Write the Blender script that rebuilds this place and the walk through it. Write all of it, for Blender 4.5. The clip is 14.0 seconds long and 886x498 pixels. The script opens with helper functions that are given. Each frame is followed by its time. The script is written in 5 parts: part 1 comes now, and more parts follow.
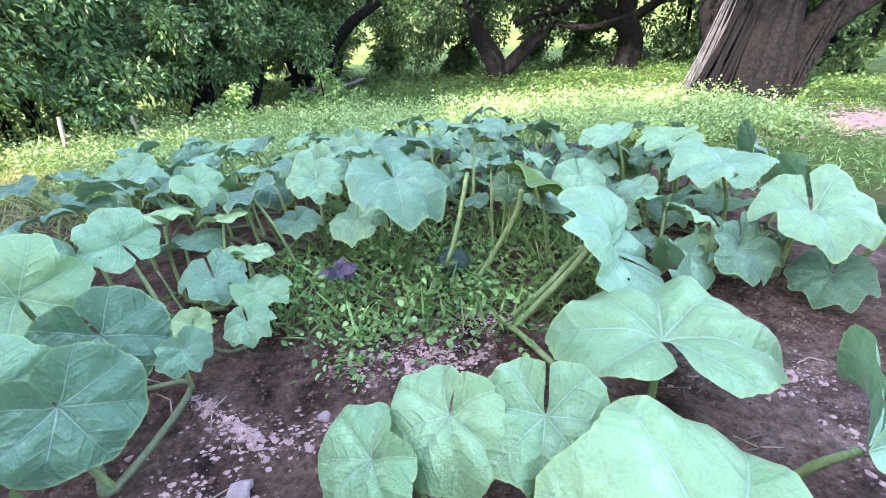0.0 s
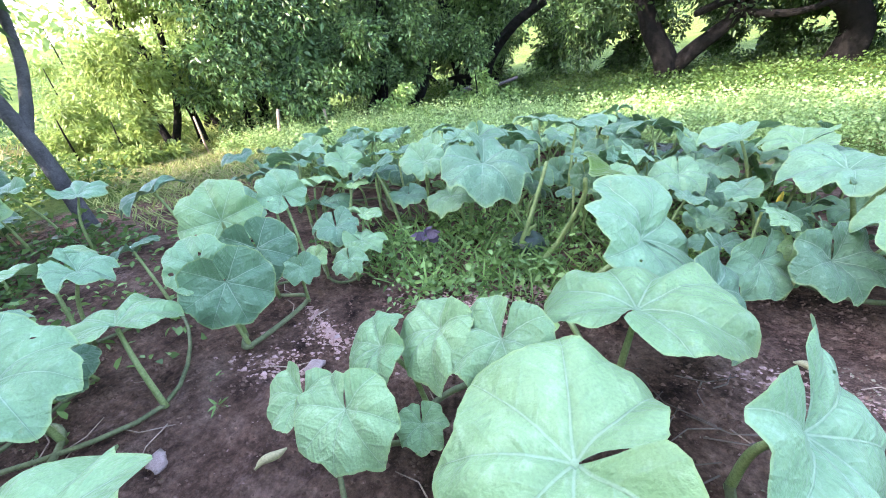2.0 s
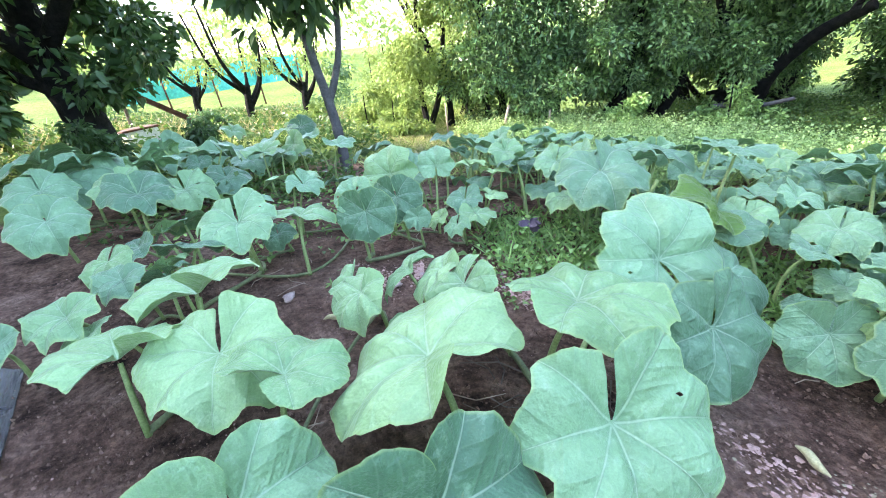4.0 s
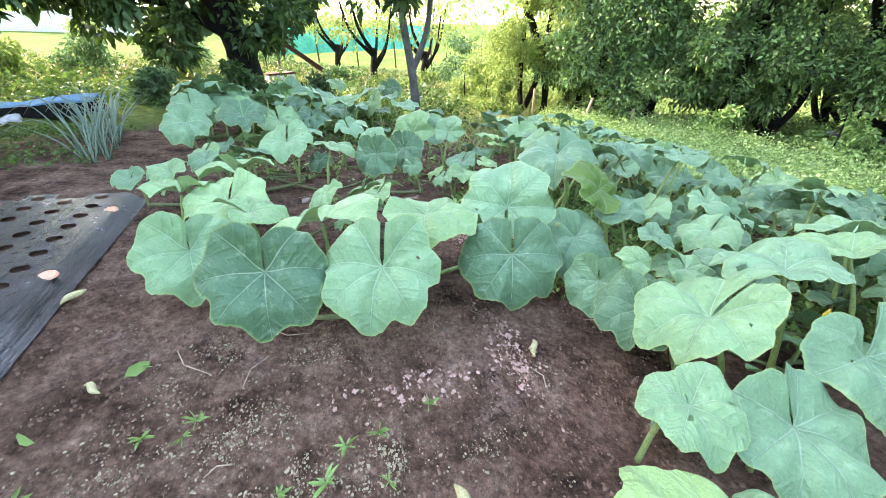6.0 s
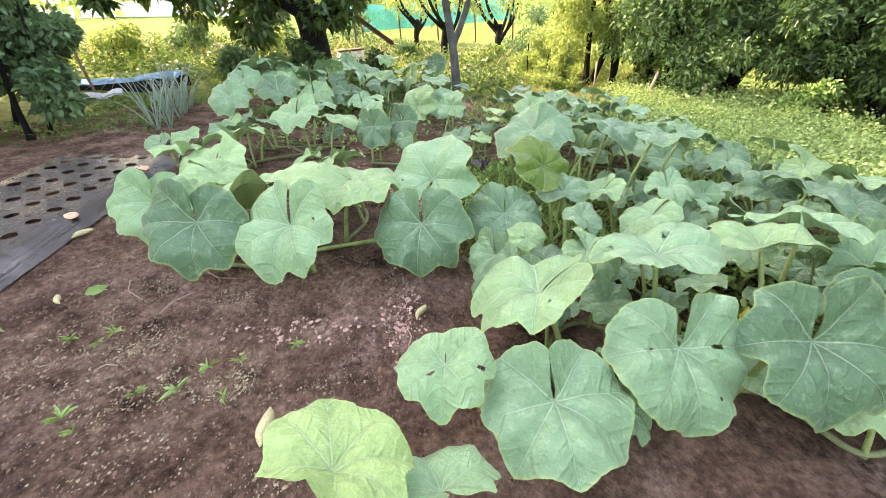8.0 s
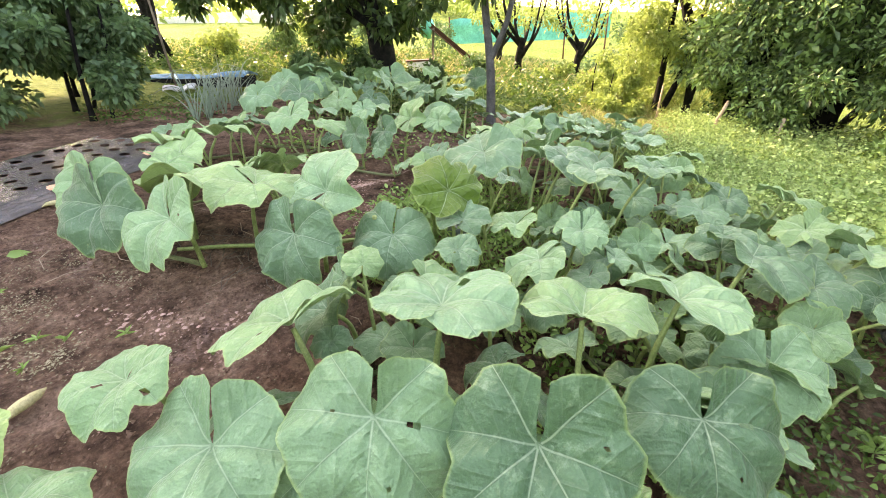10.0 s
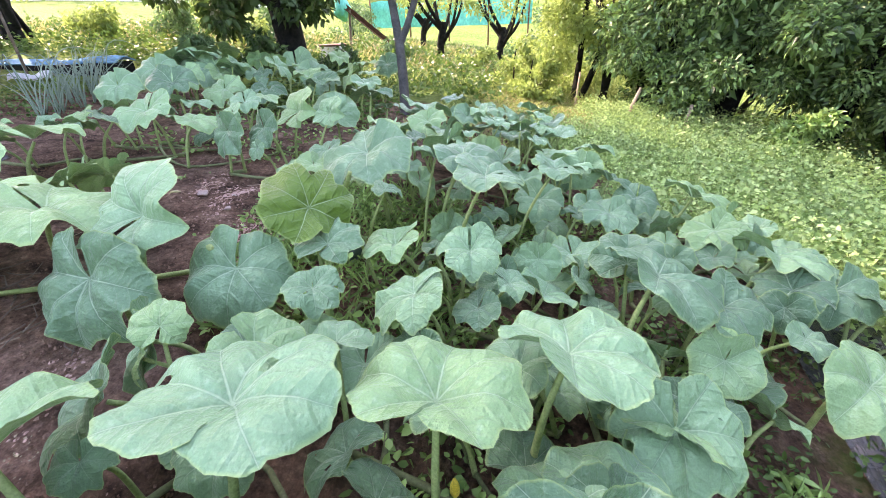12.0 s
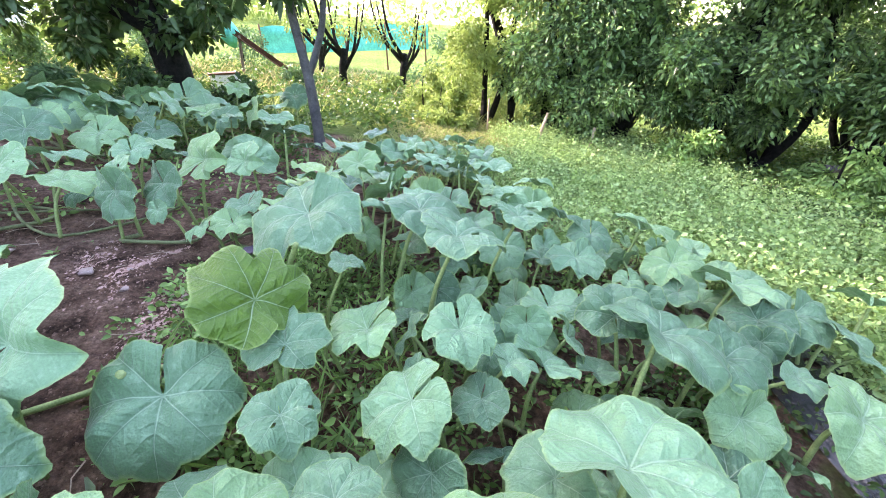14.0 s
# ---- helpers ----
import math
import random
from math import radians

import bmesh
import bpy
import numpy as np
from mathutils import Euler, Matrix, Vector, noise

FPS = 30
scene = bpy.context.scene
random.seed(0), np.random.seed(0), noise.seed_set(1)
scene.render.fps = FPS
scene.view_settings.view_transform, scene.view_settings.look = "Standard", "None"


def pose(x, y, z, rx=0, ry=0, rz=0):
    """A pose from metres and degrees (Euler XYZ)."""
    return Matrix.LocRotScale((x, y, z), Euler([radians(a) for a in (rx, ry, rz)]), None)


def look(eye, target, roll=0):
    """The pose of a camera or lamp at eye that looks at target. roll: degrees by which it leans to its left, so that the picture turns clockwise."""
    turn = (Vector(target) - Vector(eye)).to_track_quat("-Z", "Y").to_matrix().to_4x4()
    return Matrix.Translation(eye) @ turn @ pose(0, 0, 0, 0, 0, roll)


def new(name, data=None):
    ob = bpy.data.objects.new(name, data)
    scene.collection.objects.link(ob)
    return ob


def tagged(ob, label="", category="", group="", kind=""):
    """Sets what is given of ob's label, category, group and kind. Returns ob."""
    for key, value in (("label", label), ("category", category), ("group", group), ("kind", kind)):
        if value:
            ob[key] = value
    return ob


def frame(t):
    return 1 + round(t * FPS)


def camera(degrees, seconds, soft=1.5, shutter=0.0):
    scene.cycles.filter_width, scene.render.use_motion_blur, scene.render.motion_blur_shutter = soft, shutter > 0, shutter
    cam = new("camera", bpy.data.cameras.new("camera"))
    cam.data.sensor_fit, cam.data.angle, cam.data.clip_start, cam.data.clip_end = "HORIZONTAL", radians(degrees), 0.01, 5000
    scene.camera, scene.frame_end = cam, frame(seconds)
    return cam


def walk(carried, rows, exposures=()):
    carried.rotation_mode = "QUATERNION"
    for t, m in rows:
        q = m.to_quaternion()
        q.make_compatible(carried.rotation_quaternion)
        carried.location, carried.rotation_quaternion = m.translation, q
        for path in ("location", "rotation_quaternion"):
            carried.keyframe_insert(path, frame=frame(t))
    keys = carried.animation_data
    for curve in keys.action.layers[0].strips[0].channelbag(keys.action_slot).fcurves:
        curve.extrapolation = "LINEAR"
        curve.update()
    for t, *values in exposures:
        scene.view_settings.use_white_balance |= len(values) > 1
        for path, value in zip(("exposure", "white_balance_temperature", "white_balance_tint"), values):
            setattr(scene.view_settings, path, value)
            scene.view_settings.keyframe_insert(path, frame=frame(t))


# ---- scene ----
cam = camera(94.0, 14.0, soft=0.9)
PATH = [
    (0, (-0.066, -0.047, 0.99), (-0.146, 1.614, -0.122), -4.0),
    (0.5, (-0.013, -0.163, 1.005), (-0.085, 1.471, -0.146), -4.5),
    (1, (0.068, -0.238, 0.998), (-0.121, 1.36, -0.191), -5.5),
    (1.5, (0.185, -0.31, 1.013), (-0.351, 1.249, -0.12), -8.5),
    (2, (0.315, -0.263, 1.008), (-0.464, 1.255, -0.036), -9.5),
    (2.5, (0.475, -0.187, 1.004), (-0.535, 1.212, -0.007), -8.1),
    (3, (0.658, -0.229, 1.009), (-0.645, 0.936, 0.036), -6.0),
    (3.2, (0.722, -0.234, 1.003), (-0.675, 0.819, 0.034), -7.5),
    (5.3, (1.63, 0.162, 0.95), (-0.06, 0.831, 0.118), -5.5),
    (5.5, (1.721, 0.209, 0.951), (0.012, 0.818, 0.111), -4.4),
    (6, (1.953, 0.318, 0.954), (0.216, 0.698, 0.038), -2.7),
    (6.5, (2.158, 0.463, 0.98), (0.408, 0.685, 0.037), -3.9),
    (7, (2.161, 0.667, 0.95), (0.43, 0.812, -0.041), -4.9),
    (7.2, (2.164, 0.725, 0.938), (0.428, 0.85, -0.048), -5.4),
    (9.3, (2.056, 1.612, 0.885), (0.357, 1.17, -0.072), -2.8),
    (9.5, (2.028, 1.699, 0.862), (0.329, 1.218, -0.078), -3.0),
    (10, (1.95, 1.866, 0.86), (0.222, 1.437, -0.053), -2.7),
    (10.5, (1.782, 1.958, 0.86), (0.013, 1.749, -0.05), -0.2),
    (11, (1.688, 2.004, 0.826), (-0.077, 1.884, -0.107), -0.0),
    (11.5, (1.614, 2.031, 0.827), (-0.134, 1.862, -0.13), -1.7),
    (12, (1.558, 2.07, 0.822), (-0.183, 1.912, -0.15), -1.9),
    (12.5, (1.528, 2.068, 0.827), (-0.221, 2.0, -0.141), -0.9),
    (13, (1.443, 2.0, 0.851), (-0.319, 2.054, -0.095), -0.9),
    (13.5, (1.343, 1.914, 0.912), (-0.42, 2.06, -0.021), -1.8),
    (14, (1.3, 1.866, 0.898), (-0.465, 2.127, -0.007), -1.4),
]
EXPOSURE = 3.58
# the camera's own brightness and white balance drift as it turns towards the light
EXPOSURES = [
    (0.0, EXPOSURE + 0.03, 6650, 27), (3.2, EXPOSURE, 7000, 22), (5.3, EXPOSURE, 7200, 14), (6.5, EXPOSURE - 0.03, 8800, 18), (7.2, EXPOSURE - 0.03, 9400, 22),
    (9.3, EXPOSURE - 0.02, 11600, 25), (10.5, EXPOSURE - 0.1, 10900, 24), (11.0, EXPOSURE - 0.1, 7950, 33), (12.5, EXPOSURE - 0.05, 8400, 30), (14.0, EXPOSURE, 7550, 26),
]
walk(cam, [(t, look(eye, target, roll)) for t, eye, target, roll in PATH], EXPOSURES)

# ---- world, sun, exposure ----
SUN = Vector((-0.50, -0.62, 0.58)).normalized()
world = bpy.data.worlds.new("world")
scene.world = world
world.use_nodes = True
wn = world.node_tree.nodes
sky = wn.new("ShaderNodeTexSky")
sky.sky_type, sky.sun_disc = "NISHITA", False
sky.sun_elevation, sky.sun_rotation = math.asin(SUN.z), math.atan2(SUN.x, SUN.y)
sky.air_density, sky.dust_density = 1.0, 1.0
wn["Background"].inputs["Strength"].default_value = 0.15
world.node_tree.links.new(sky.outputs[0], wn["Background"].inputs["Color"])
sun = new("sun", bpy.data.lights.new("sun", "SUN"))
sun.data.energy, sun.data.angle, sun.data.color = 1.55, radians(1.0), (1.0, 0.94, 0.82)
sun.rotation_euler = (-SUN).to_track_quat("-Z", "Y").to_euler()


# ---- the lie of the land: it falls gently to the north ----
SLOPE = math.tan(radians(6.5))


def land(x, y):
    return -SLOPE * 12 * np.tanh(np.asarray(y, float) / 12)


def on(x, y, h=0.0):
    return Vector((x, y, float(land(x, y)) + h))


# ---- materials ----
def material(name, rough=0.6, spec=0.4):
    m = bpy.data.materials.new(name)
    m.use_nodes = True
    b = m.node_tree.nodes["Principled BSDF"]
    b.inputs["Roughness"].default_value = rough
    b.inputs["Specular IOR Level"].default_value = spec
    return m, m.node_tree.nodes, m.node_tree.links, b


def noise_node(n, l, scale, detail=4.0, rough=0.6, vec=None):
    t = n.new("ShaderNodeTexNoise")
    t.inputs["Scale"].default_value, t.inputs["Detail"].default_value, t.inputs["Roughness"].default_value = scale, detail, rough
    if vec is not None:
        l.new(vec, t.inputs["Vector"])
    return t.outputs["Fac"]


def ramp(n, l, fac, *stops):
    r = n.new("ShaderNodeValToRGB")
    while len(r.color_ramp.elements) < len(stops):
        r.color_ramp.elements.new(0.5)
    for e, (p, c) in zip(r.color_ramp.elements, stops):
        e.position, e.color = p, (*c, 1) if len(c) == 3 else c
    l.new(fac, r.inputs["Fac"])
    return r.outputs["Color"]


def mix(n, l, fac, a, b, blend="MIX"):
    m = n.new("ShaderNodeMix")
    m.data_type, m.blend_type = "RGBA", blend
    for sock, v in (("Factor", fac), ("A", a), ("B", b)):
        i = [s for s in m.inputs if s.name == sock and (s.type == "RGBA" or (sock == "Factor" and s.type == "VALUE"))][0]
        if isinstance(v, (int, float)):
            i.default_value = v
        elif isinstance(v, tuple):
            i.default_value = (*v, 1)
        else:
            l.new(v, i)
    return [s for s in m.outputs if s.type == "RGBA"][0]


def math_node(n, l, op, a, b=0.0):
    m = n.new("ShaderNodeMath")
    m.operation = op
    for i, v in ((0, a), (1, b)):
        if isinstance(v, (int, float)):
            m.inputs[i].default_value = v
        else:
            l.new(v, m.inputs[i])
    return m.outputs[0]


def bump(n, l, b, height, strength, distance=0.01):
    k = n.new("ShaderNodeBump")
    k.inputs["Strength"].default_value, k.inputs["Distance"].default_value = strength, distance
    l.new(height, k.inputs["Height"])
    l.new(k.outputs[0], b.inputs["Normal"])


def coords(n, kind="Object"):
    return n.new("ShaderNodeTexCoord").outputs[kind]


def see_through(m, n, l, b, colour, part):
    """Lets part of the light through a leaf."""
    tr = n.new("ShaderNodeBsdfTranslucent")
    if isinstance(colour, tuple):
        tr.inputs["Color"].default_value = (*colour, 1)
    else:
        l.new(colour, tr.inputs["Color"])
    ms = n.new("ShaderNodeMixShader")
    ms.inputs[0].default_value = part
    l.new(b.outputs[0], ms.inputs[1])
    l.new(tr.outputs[0], ms.inputs[2])
    l.new(ms.outputs[0], n["Material Output"].inputs["Surface"])


def value_of(n, name):
    at = n.new("ShaderNodeAttribute")
    at.attribute_name = name
    return at.outputs["Fac"]


def pumpkin_leaf_material(name, dark, light, glow):
    m, n, l, b = material(name, 0.40, 0.42)
    info = n.new("ShaderNodeObjectInfo")
    c = coords(n)
    base = ramp(n, l, info.outputs["Random"], (0.0, dark), (0.6, light), (1.0, (light[0] * 1.0, light[1] * 0.95, light[2] * 0.72)))
    # broad darker and lighter blotches, pale spots, and fine grain
    blot = noise_node(n, l, 5.0, 6, 0.65, c)
    base = mix(n, l, 0.75, base, ramp(n, l, blot, (0.30, (0.72, 0.76, 0.74)), (0.72, (1.26, 1.20, 1.24))), "MULTIPLY")
    pale_spots = ramp(n, l, noise_node(n, l, 11.0, 5, 0.7, c), (0.54, (0, 0, 0)), (0.74, (0.42, 0.42, 0.42)))
    base = mix(n, l, pale_spots, base, (min(1, light[0] * 2.0), min(1, light[1] * 1.55), min(1, light[2] * 2.0)))
    fine = noise_node(n, l, 70.0, 4, 0.7, c)
    base = mix(n, l, 0.35, base, ramp(n, l, fine, (0.3, (0.62, 0.62, 0.62)), (0.7, (1.3, 1.3, 1.3))), "MULTIPLY")
    # pale main veins, faint side veins that leave them slanting, darker tissue beside them
    main = value_of(n, "main")
    line = ramp(n, l, main, (0.0, (1, 1, 1)), (0.45, (0.8, 0.8, 0.8)), (0.95, (0, 0, 0)))
    beside = ramp(n, l, math_node(n, l, "MULTIPLY", main, 0.16), (0.12, (0.80, 0.82, 0.84)), (0.9, (1, 1, 1)))
    base = mix(n, l, 0.6, base, beside, "MULTIPLY")
    wave = math_node(n, l, "ABSOLUTE", math_node(n, l, "SUBTRACT", math_node(n, l, "FRACT", value_of(n, "side")), 0.5))
    thin = ramp(n, l, wave, (0.0, (1, 1, 1)), (0.075, (0, 0, 0)))
    base = mix(n, l, math_node(n, l, "MULTIPLY", thin, 0.07), base, (0.50, 0.66, 0.46))
    base = mix(n, l, math_node(n, l, "MULTIPLY", line, 0.36), base, (0.54, 0.70, 0.48))
    # small brown scars
    scar = math_node(n, l, "MULTIPLY", ramp(n, l, noise_node(n, l, 13.0, 3, 0.6, c), (0.70, (0, 0, 0)), (0.75, (1, 1, 1))), 0.35)
    base = mix(n, l, scar, base, (0.30, 0.33, 0.16))
    base = mix(n, l, math_node(n, l, "MULTIPLY", value_of(n, "rim"), 0.55), base, (0.36, 0.50, 0.17))
    l.new(base, b.inputs["Base Color"])
    b.inputs["Sheen Weight"].default_value = 0.10
    b.inputs["Sheen Roughness"].default_value = 0.5
    quilt = math_node(n, l, "MULTIPLY", math_node(n, l, "MINIMUM", wave, 0.22), 1.5)
    dent = math_node(n, l, "MULTIPLY", line, -0.35)
    cells = math_node(n, l, "MULTIPLY", noise_node(n, l, 34.0, 3, 0.55, c), 0.9)
    bump(n, l, b, math_node(n, l, "ADD", math_node(n, l, "ADD", quilt, dent), cells), 0.65, 0.010)
    see_through(m, n, l, b, mix(n, l, 0.5, base, glow, "MIX"), 0.10)
    return m


LEAF = pumpkin_leaf_material("pumpkin_leaf", (0.072, 0.175, 0.088), (0.205, 0.390, 0.205), (0.16, 0.36, 0.03))
LEAF_YOUNG = pumpkin_leaf_material("young_pumpkin_leaf", (0.200, 0.385, 0.165), (0.285, 0.480, 0.215), (0.32, 0.50, 0.08))
# yellow-green of light shining through from behind; also colours one yellowed fallen leaf
LEAF_BACKLIT_YELLOW = pumpkin_leaf_material("backlit_yellowed_pumpkin_leaf", (0.050, 0.125, 0.010), (0.085, 0.180, 0.018), (0.18, 0.36, 0.01))


def plain(name, a, b_, scale=8.0, rough=0.7, spec=0.3, bumpy=0.3, depth=0.01, detail=6):
    m, n, l, b = material(name, rough, spec)
    c = coords(n)
    big = ramp(n, l, noise_node(n, l, scale, detail, 0.65, c), (0.3, a), (0.7, b_))
    small = ramp(n, l, noise_node(n, l, scale * 9, 3, 0.6, c), (0.3, (0.6, 0.6, 0.6)), (0.7, (1.35, 1.35, 1.35)))
    l.new(mix(n, l, 0.6, big, small, "MULTIPLY"), b.inputs["Base Color"])
    bump(n, l, b, noise_node(n, l, scale * 5, 6, 0.7, c), bumpy, depth)
    return m


def foliage(name, a, b_, glow, part=0.35, rough=0.45):
    m, n, l, b = material(name, rough, 0.4)
    geo = n.new("ShaderNodeNewGeometry")
    col = ramp(n, l, geo.outputs["Random Per Island"], (0.0, a), (0.75, b_), (1.0, tuple(min(1, v * 1.3) for v in b_)))
    big = noise_node(n, l, 2.2, 5, 0.7, coords(n))
    col = mix(n, l, 0.75, col, ramp(n, l, big, (0.34, (0.55, 0.62, 0.58)), (0.66, (1.35, 1.28, 1.15))), "MULTIPLY")
    l.new(col, b.inputs["Base Color"])
    see_through(m, n, l, b, mix(n, l, 0.5, col, glow), part)
    return m


STEM = plain("pumpkin_stem", (0.17, 0.25, 0.075), (0.33, 0.42, 0.17), 20, 0.55)
VINE = plain("pumpkin_vine", (0.10, 0.13, 0.055), (0.22, 0.25, 0.12), 14, 0.6)
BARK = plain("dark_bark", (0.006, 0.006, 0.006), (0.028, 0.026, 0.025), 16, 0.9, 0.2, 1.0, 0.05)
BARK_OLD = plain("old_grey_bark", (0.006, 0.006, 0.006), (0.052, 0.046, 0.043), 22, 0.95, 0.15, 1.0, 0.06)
BARK_PALE = plain("grey_bark", (0.060, 0.060, 0.062), (0.150, 0.145, 0.145), 12, 0.85, 0.2, 0.6, 0.02)
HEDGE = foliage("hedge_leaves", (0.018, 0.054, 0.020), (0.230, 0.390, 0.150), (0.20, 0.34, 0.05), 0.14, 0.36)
# light yellow-green; on the hedge it stands in for sun on the leaves
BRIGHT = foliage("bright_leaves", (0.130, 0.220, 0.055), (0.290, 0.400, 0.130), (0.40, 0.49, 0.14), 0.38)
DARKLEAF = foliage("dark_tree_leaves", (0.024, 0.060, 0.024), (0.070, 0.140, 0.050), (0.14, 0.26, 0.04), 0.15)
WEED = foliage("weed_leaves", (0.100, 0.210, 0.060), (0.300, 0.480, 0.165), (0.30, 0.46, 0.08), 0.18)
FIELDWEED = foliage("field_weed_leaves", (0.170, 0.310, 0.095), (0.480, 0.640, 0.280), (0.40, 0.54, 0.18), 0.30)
# darker copy of WEED, with shade put into the leaf colour
SHADEWEED = foliage("shaded_weed_leaves", (0.040, 0.095, 0.026), (0.110, 0.205, 0.058), (0.22, 0.36, 0.06), 0.22)
GRASS = foliage("grass_blades", (0.220, 0.300, 0.090), (0.450, 0.510, 0.220), (0.42, 0.46, 0.12), 0.35)
DRYGRASS = foliage("dry_grass_blades", (0.270, 0.250, 0.120), (0.500, 0.450, 0.260), (0.40, 0.34, 0.14), 0.3)
ONION = foliage("onion_leaves", (0.090, 0.165, 0.130), (0.220, 0.310, 0.245), (0.24, 0.34, 0.20), 0.12, 0.35)
BUSHLEAF = foliage("bush_leaves", (0.050, 0.120, 0.065), (0.120, 0.230, 0.120), (0.16, 0.30, 0.06), 0.28)
STRAW = plain("dry_straw", (0.34, 0.24, 0.17), (0.58, 0.44, 0.34), 12, 0.9)
STONE = plain("pale_stone", (0.32, 0.23, 0.20), (0.52, 0.40, 0.355), 30, 0.9, 0.2, 0.5)
CHAFF = plain("dry_chaff", (0.24, 0.20, 0.12), (0.44, 0.37, 0.25), 30, 0.9)
FLAKE = plain("dry_soil_flake", (0.36, 0.215, 0.175), (0.60, 0.400, 0.335), 30, 0.95, 0.1, 0.5)
CLOD = plain("soil_clod", (0.085, 0.048, 0.034), (0.36, 0.225, 0.165), 25, 0.95, 0.1, 0.6)
PODMAT = plain("dry_pod", (0.40, 0.36, 0.18), (0.58, 0.52, 0.30), 20, 0.7)
DISC = plain("orange_disc", (0.72, 0.36, 0.22), (0.84, 0.48, 0.32), 30, 0.5, 0.4, 0.1)
PUMPKIN = plain("dark_pumpkin_skin", (0.012, 0.03, 0.02), (0.05, 0.09, 0.06), 18, 0.3, 0.5, 0.15)
PURPLE = plain("purple_leaf", (0.060, 0.040, 0.060), (0.140, 0.105, 0.135), 30, 0.5)
YELLOW = plain("yellow_flower", (0.72, 0.52, 0.05), (0.80, 0.66, 0.12), 30, 0.5)
NET = plain("green_net", (0.04, 0.48, 0.40), (0.12, 0.68, 0.58), 2, 0.6, 0.3, 0.2)
WOOD = plain("weathered_wood", (0.10, 0.075, 0.055), (0.26, 0.20, 0.16), 6, 0.85, 0.2, 0.5)
RUST = plain("rusted_steel", (0.07, 0.030, 0.018), (0.17, 0.08, 0.05), 8, 0.8, 0.3, 0.5)
BLUE = plain("faded_blue_sheet", (0.06, 0.22, 0.36), (0.13, 0.34, 0.50), 4, 0.8, 0.2, 0.3)
PALE = plain("pale_wall", (0.56, 0.57, 0.58), (0.72, 0.72, 0.72), 3, 0.7)
WHITE = plain("white_paint", (0.70, 0.70, 0.70), (0.82, 0.82, 0.80), 5, 0.5)


def ground_material():
    m, n, l, b = material("ground", 0.95, 0.15)
    c = coords(n)
    sep = n.new("ShaderNodeSeparateXYZ")
    l.new(c, sep.inputs[0])
    warp = noise_node(n, l, 1.6, 5, 0.65, c)
    # bare soil in an oval round the vines, grass and leaf litter outside it
    ex = math_node(n, l, "DIVIDE", math_node(n, l, "ADD", sep.outputs[0], 0.6), 3.9)
    ey = math_node(n, l, "DIVIDE", math_node(n, l, "ADD", sep.outputs[1], -0.45), 3.5)
    d = math_node(n, l, "ADD", math_node(n, l, "MULTIPLY", ex, ex), math_node(n, l, "MULTIPLY", ey, ey))
    d = math_node(n, l, "ADD", d, math_node(n, l, "MULTIPLY", math_node(n, l, "SUBTRACT", warp, 0.5), 1.2))
    soil = ramp(n, l, noise_node(n, l, 5, 8, 0.7, c), (0.34, (0.040, 0.021, 0.014)), (0.52, (0.230, 0.135, 0.095)), (0.74, (0.470, 0.310, 0.238)))
    crumbs = ramp(n, l, noise_node(n, l, 120, 4, 0.7, c), (0.60, (0, 0, 0)), (0.72, (1, 1, 1)))
    soil = mix(n, l, math_node(n, l, "MULTIPLY", crumbs, 0.55), soil, (0.36, 0.25, 0.21))
    dry = math_node(n, l, "MULTIPLY", ramp(n, l, noise_node(n, l, 2.1, 7, 0.75, c), (0.56, (0, 0, 0)), (0.66, (1, 1, 1))), ramp(n, l, noise_node(n, l, 45, 5, 0.7, c), (0.42, (0, 0, 0)), (0.56, (1, 1, 1))))
    soil = mix(n, l, math_node(n, l, "MULTIPLY", dry, 0.8), soil, (0.40, 0.26, 0.22))
    soil = mix(n, l, 0.8, soil, ramp(n, l, noise_node(n, l, 38, 6, 0.75, c), (0.36, (0.42, 0.40, 0.40)), (0.52, (1.0, 1.0, 1.0)), (0.68, (1.75, 1.7, 1.7))), "MULTIPLY")
    turf = ramp(n, l, noise_node(n, l, 9, 7, 0.7, c), (0.3, (0.095, 0.150, 0.040)), (0.55, (0.185, 0.265, 0.072)), (0.8, (0.30, 0.34, 0.13)))
    far = ramp(n, l, noise_node(n, l, 0.5, 4, 0.6, c), (0.4, (0.7, 0.8, 0.6)), (0.65, (1.35, 1.25, 1.0)))
    turf = mix(n, l, 0.7, turf, far, "MULTIPLY")
    l.new(mix(n, l, ramp(n, l, d, (0.75, (0, 0, 0)), (1.05, (1, 1, 1))), soil, turf), b.inputs["Base Color"])
    h = math_node(n, l, "ADD", noise_node(n, l, 60, 7, 0.7, c), math_node(n, l, "MULTIPLY", noise_node(n, l, 14, 5, 0.6, c), 1.5))
    bump(n, l, b, h, 1.0, 0.055)
    return m


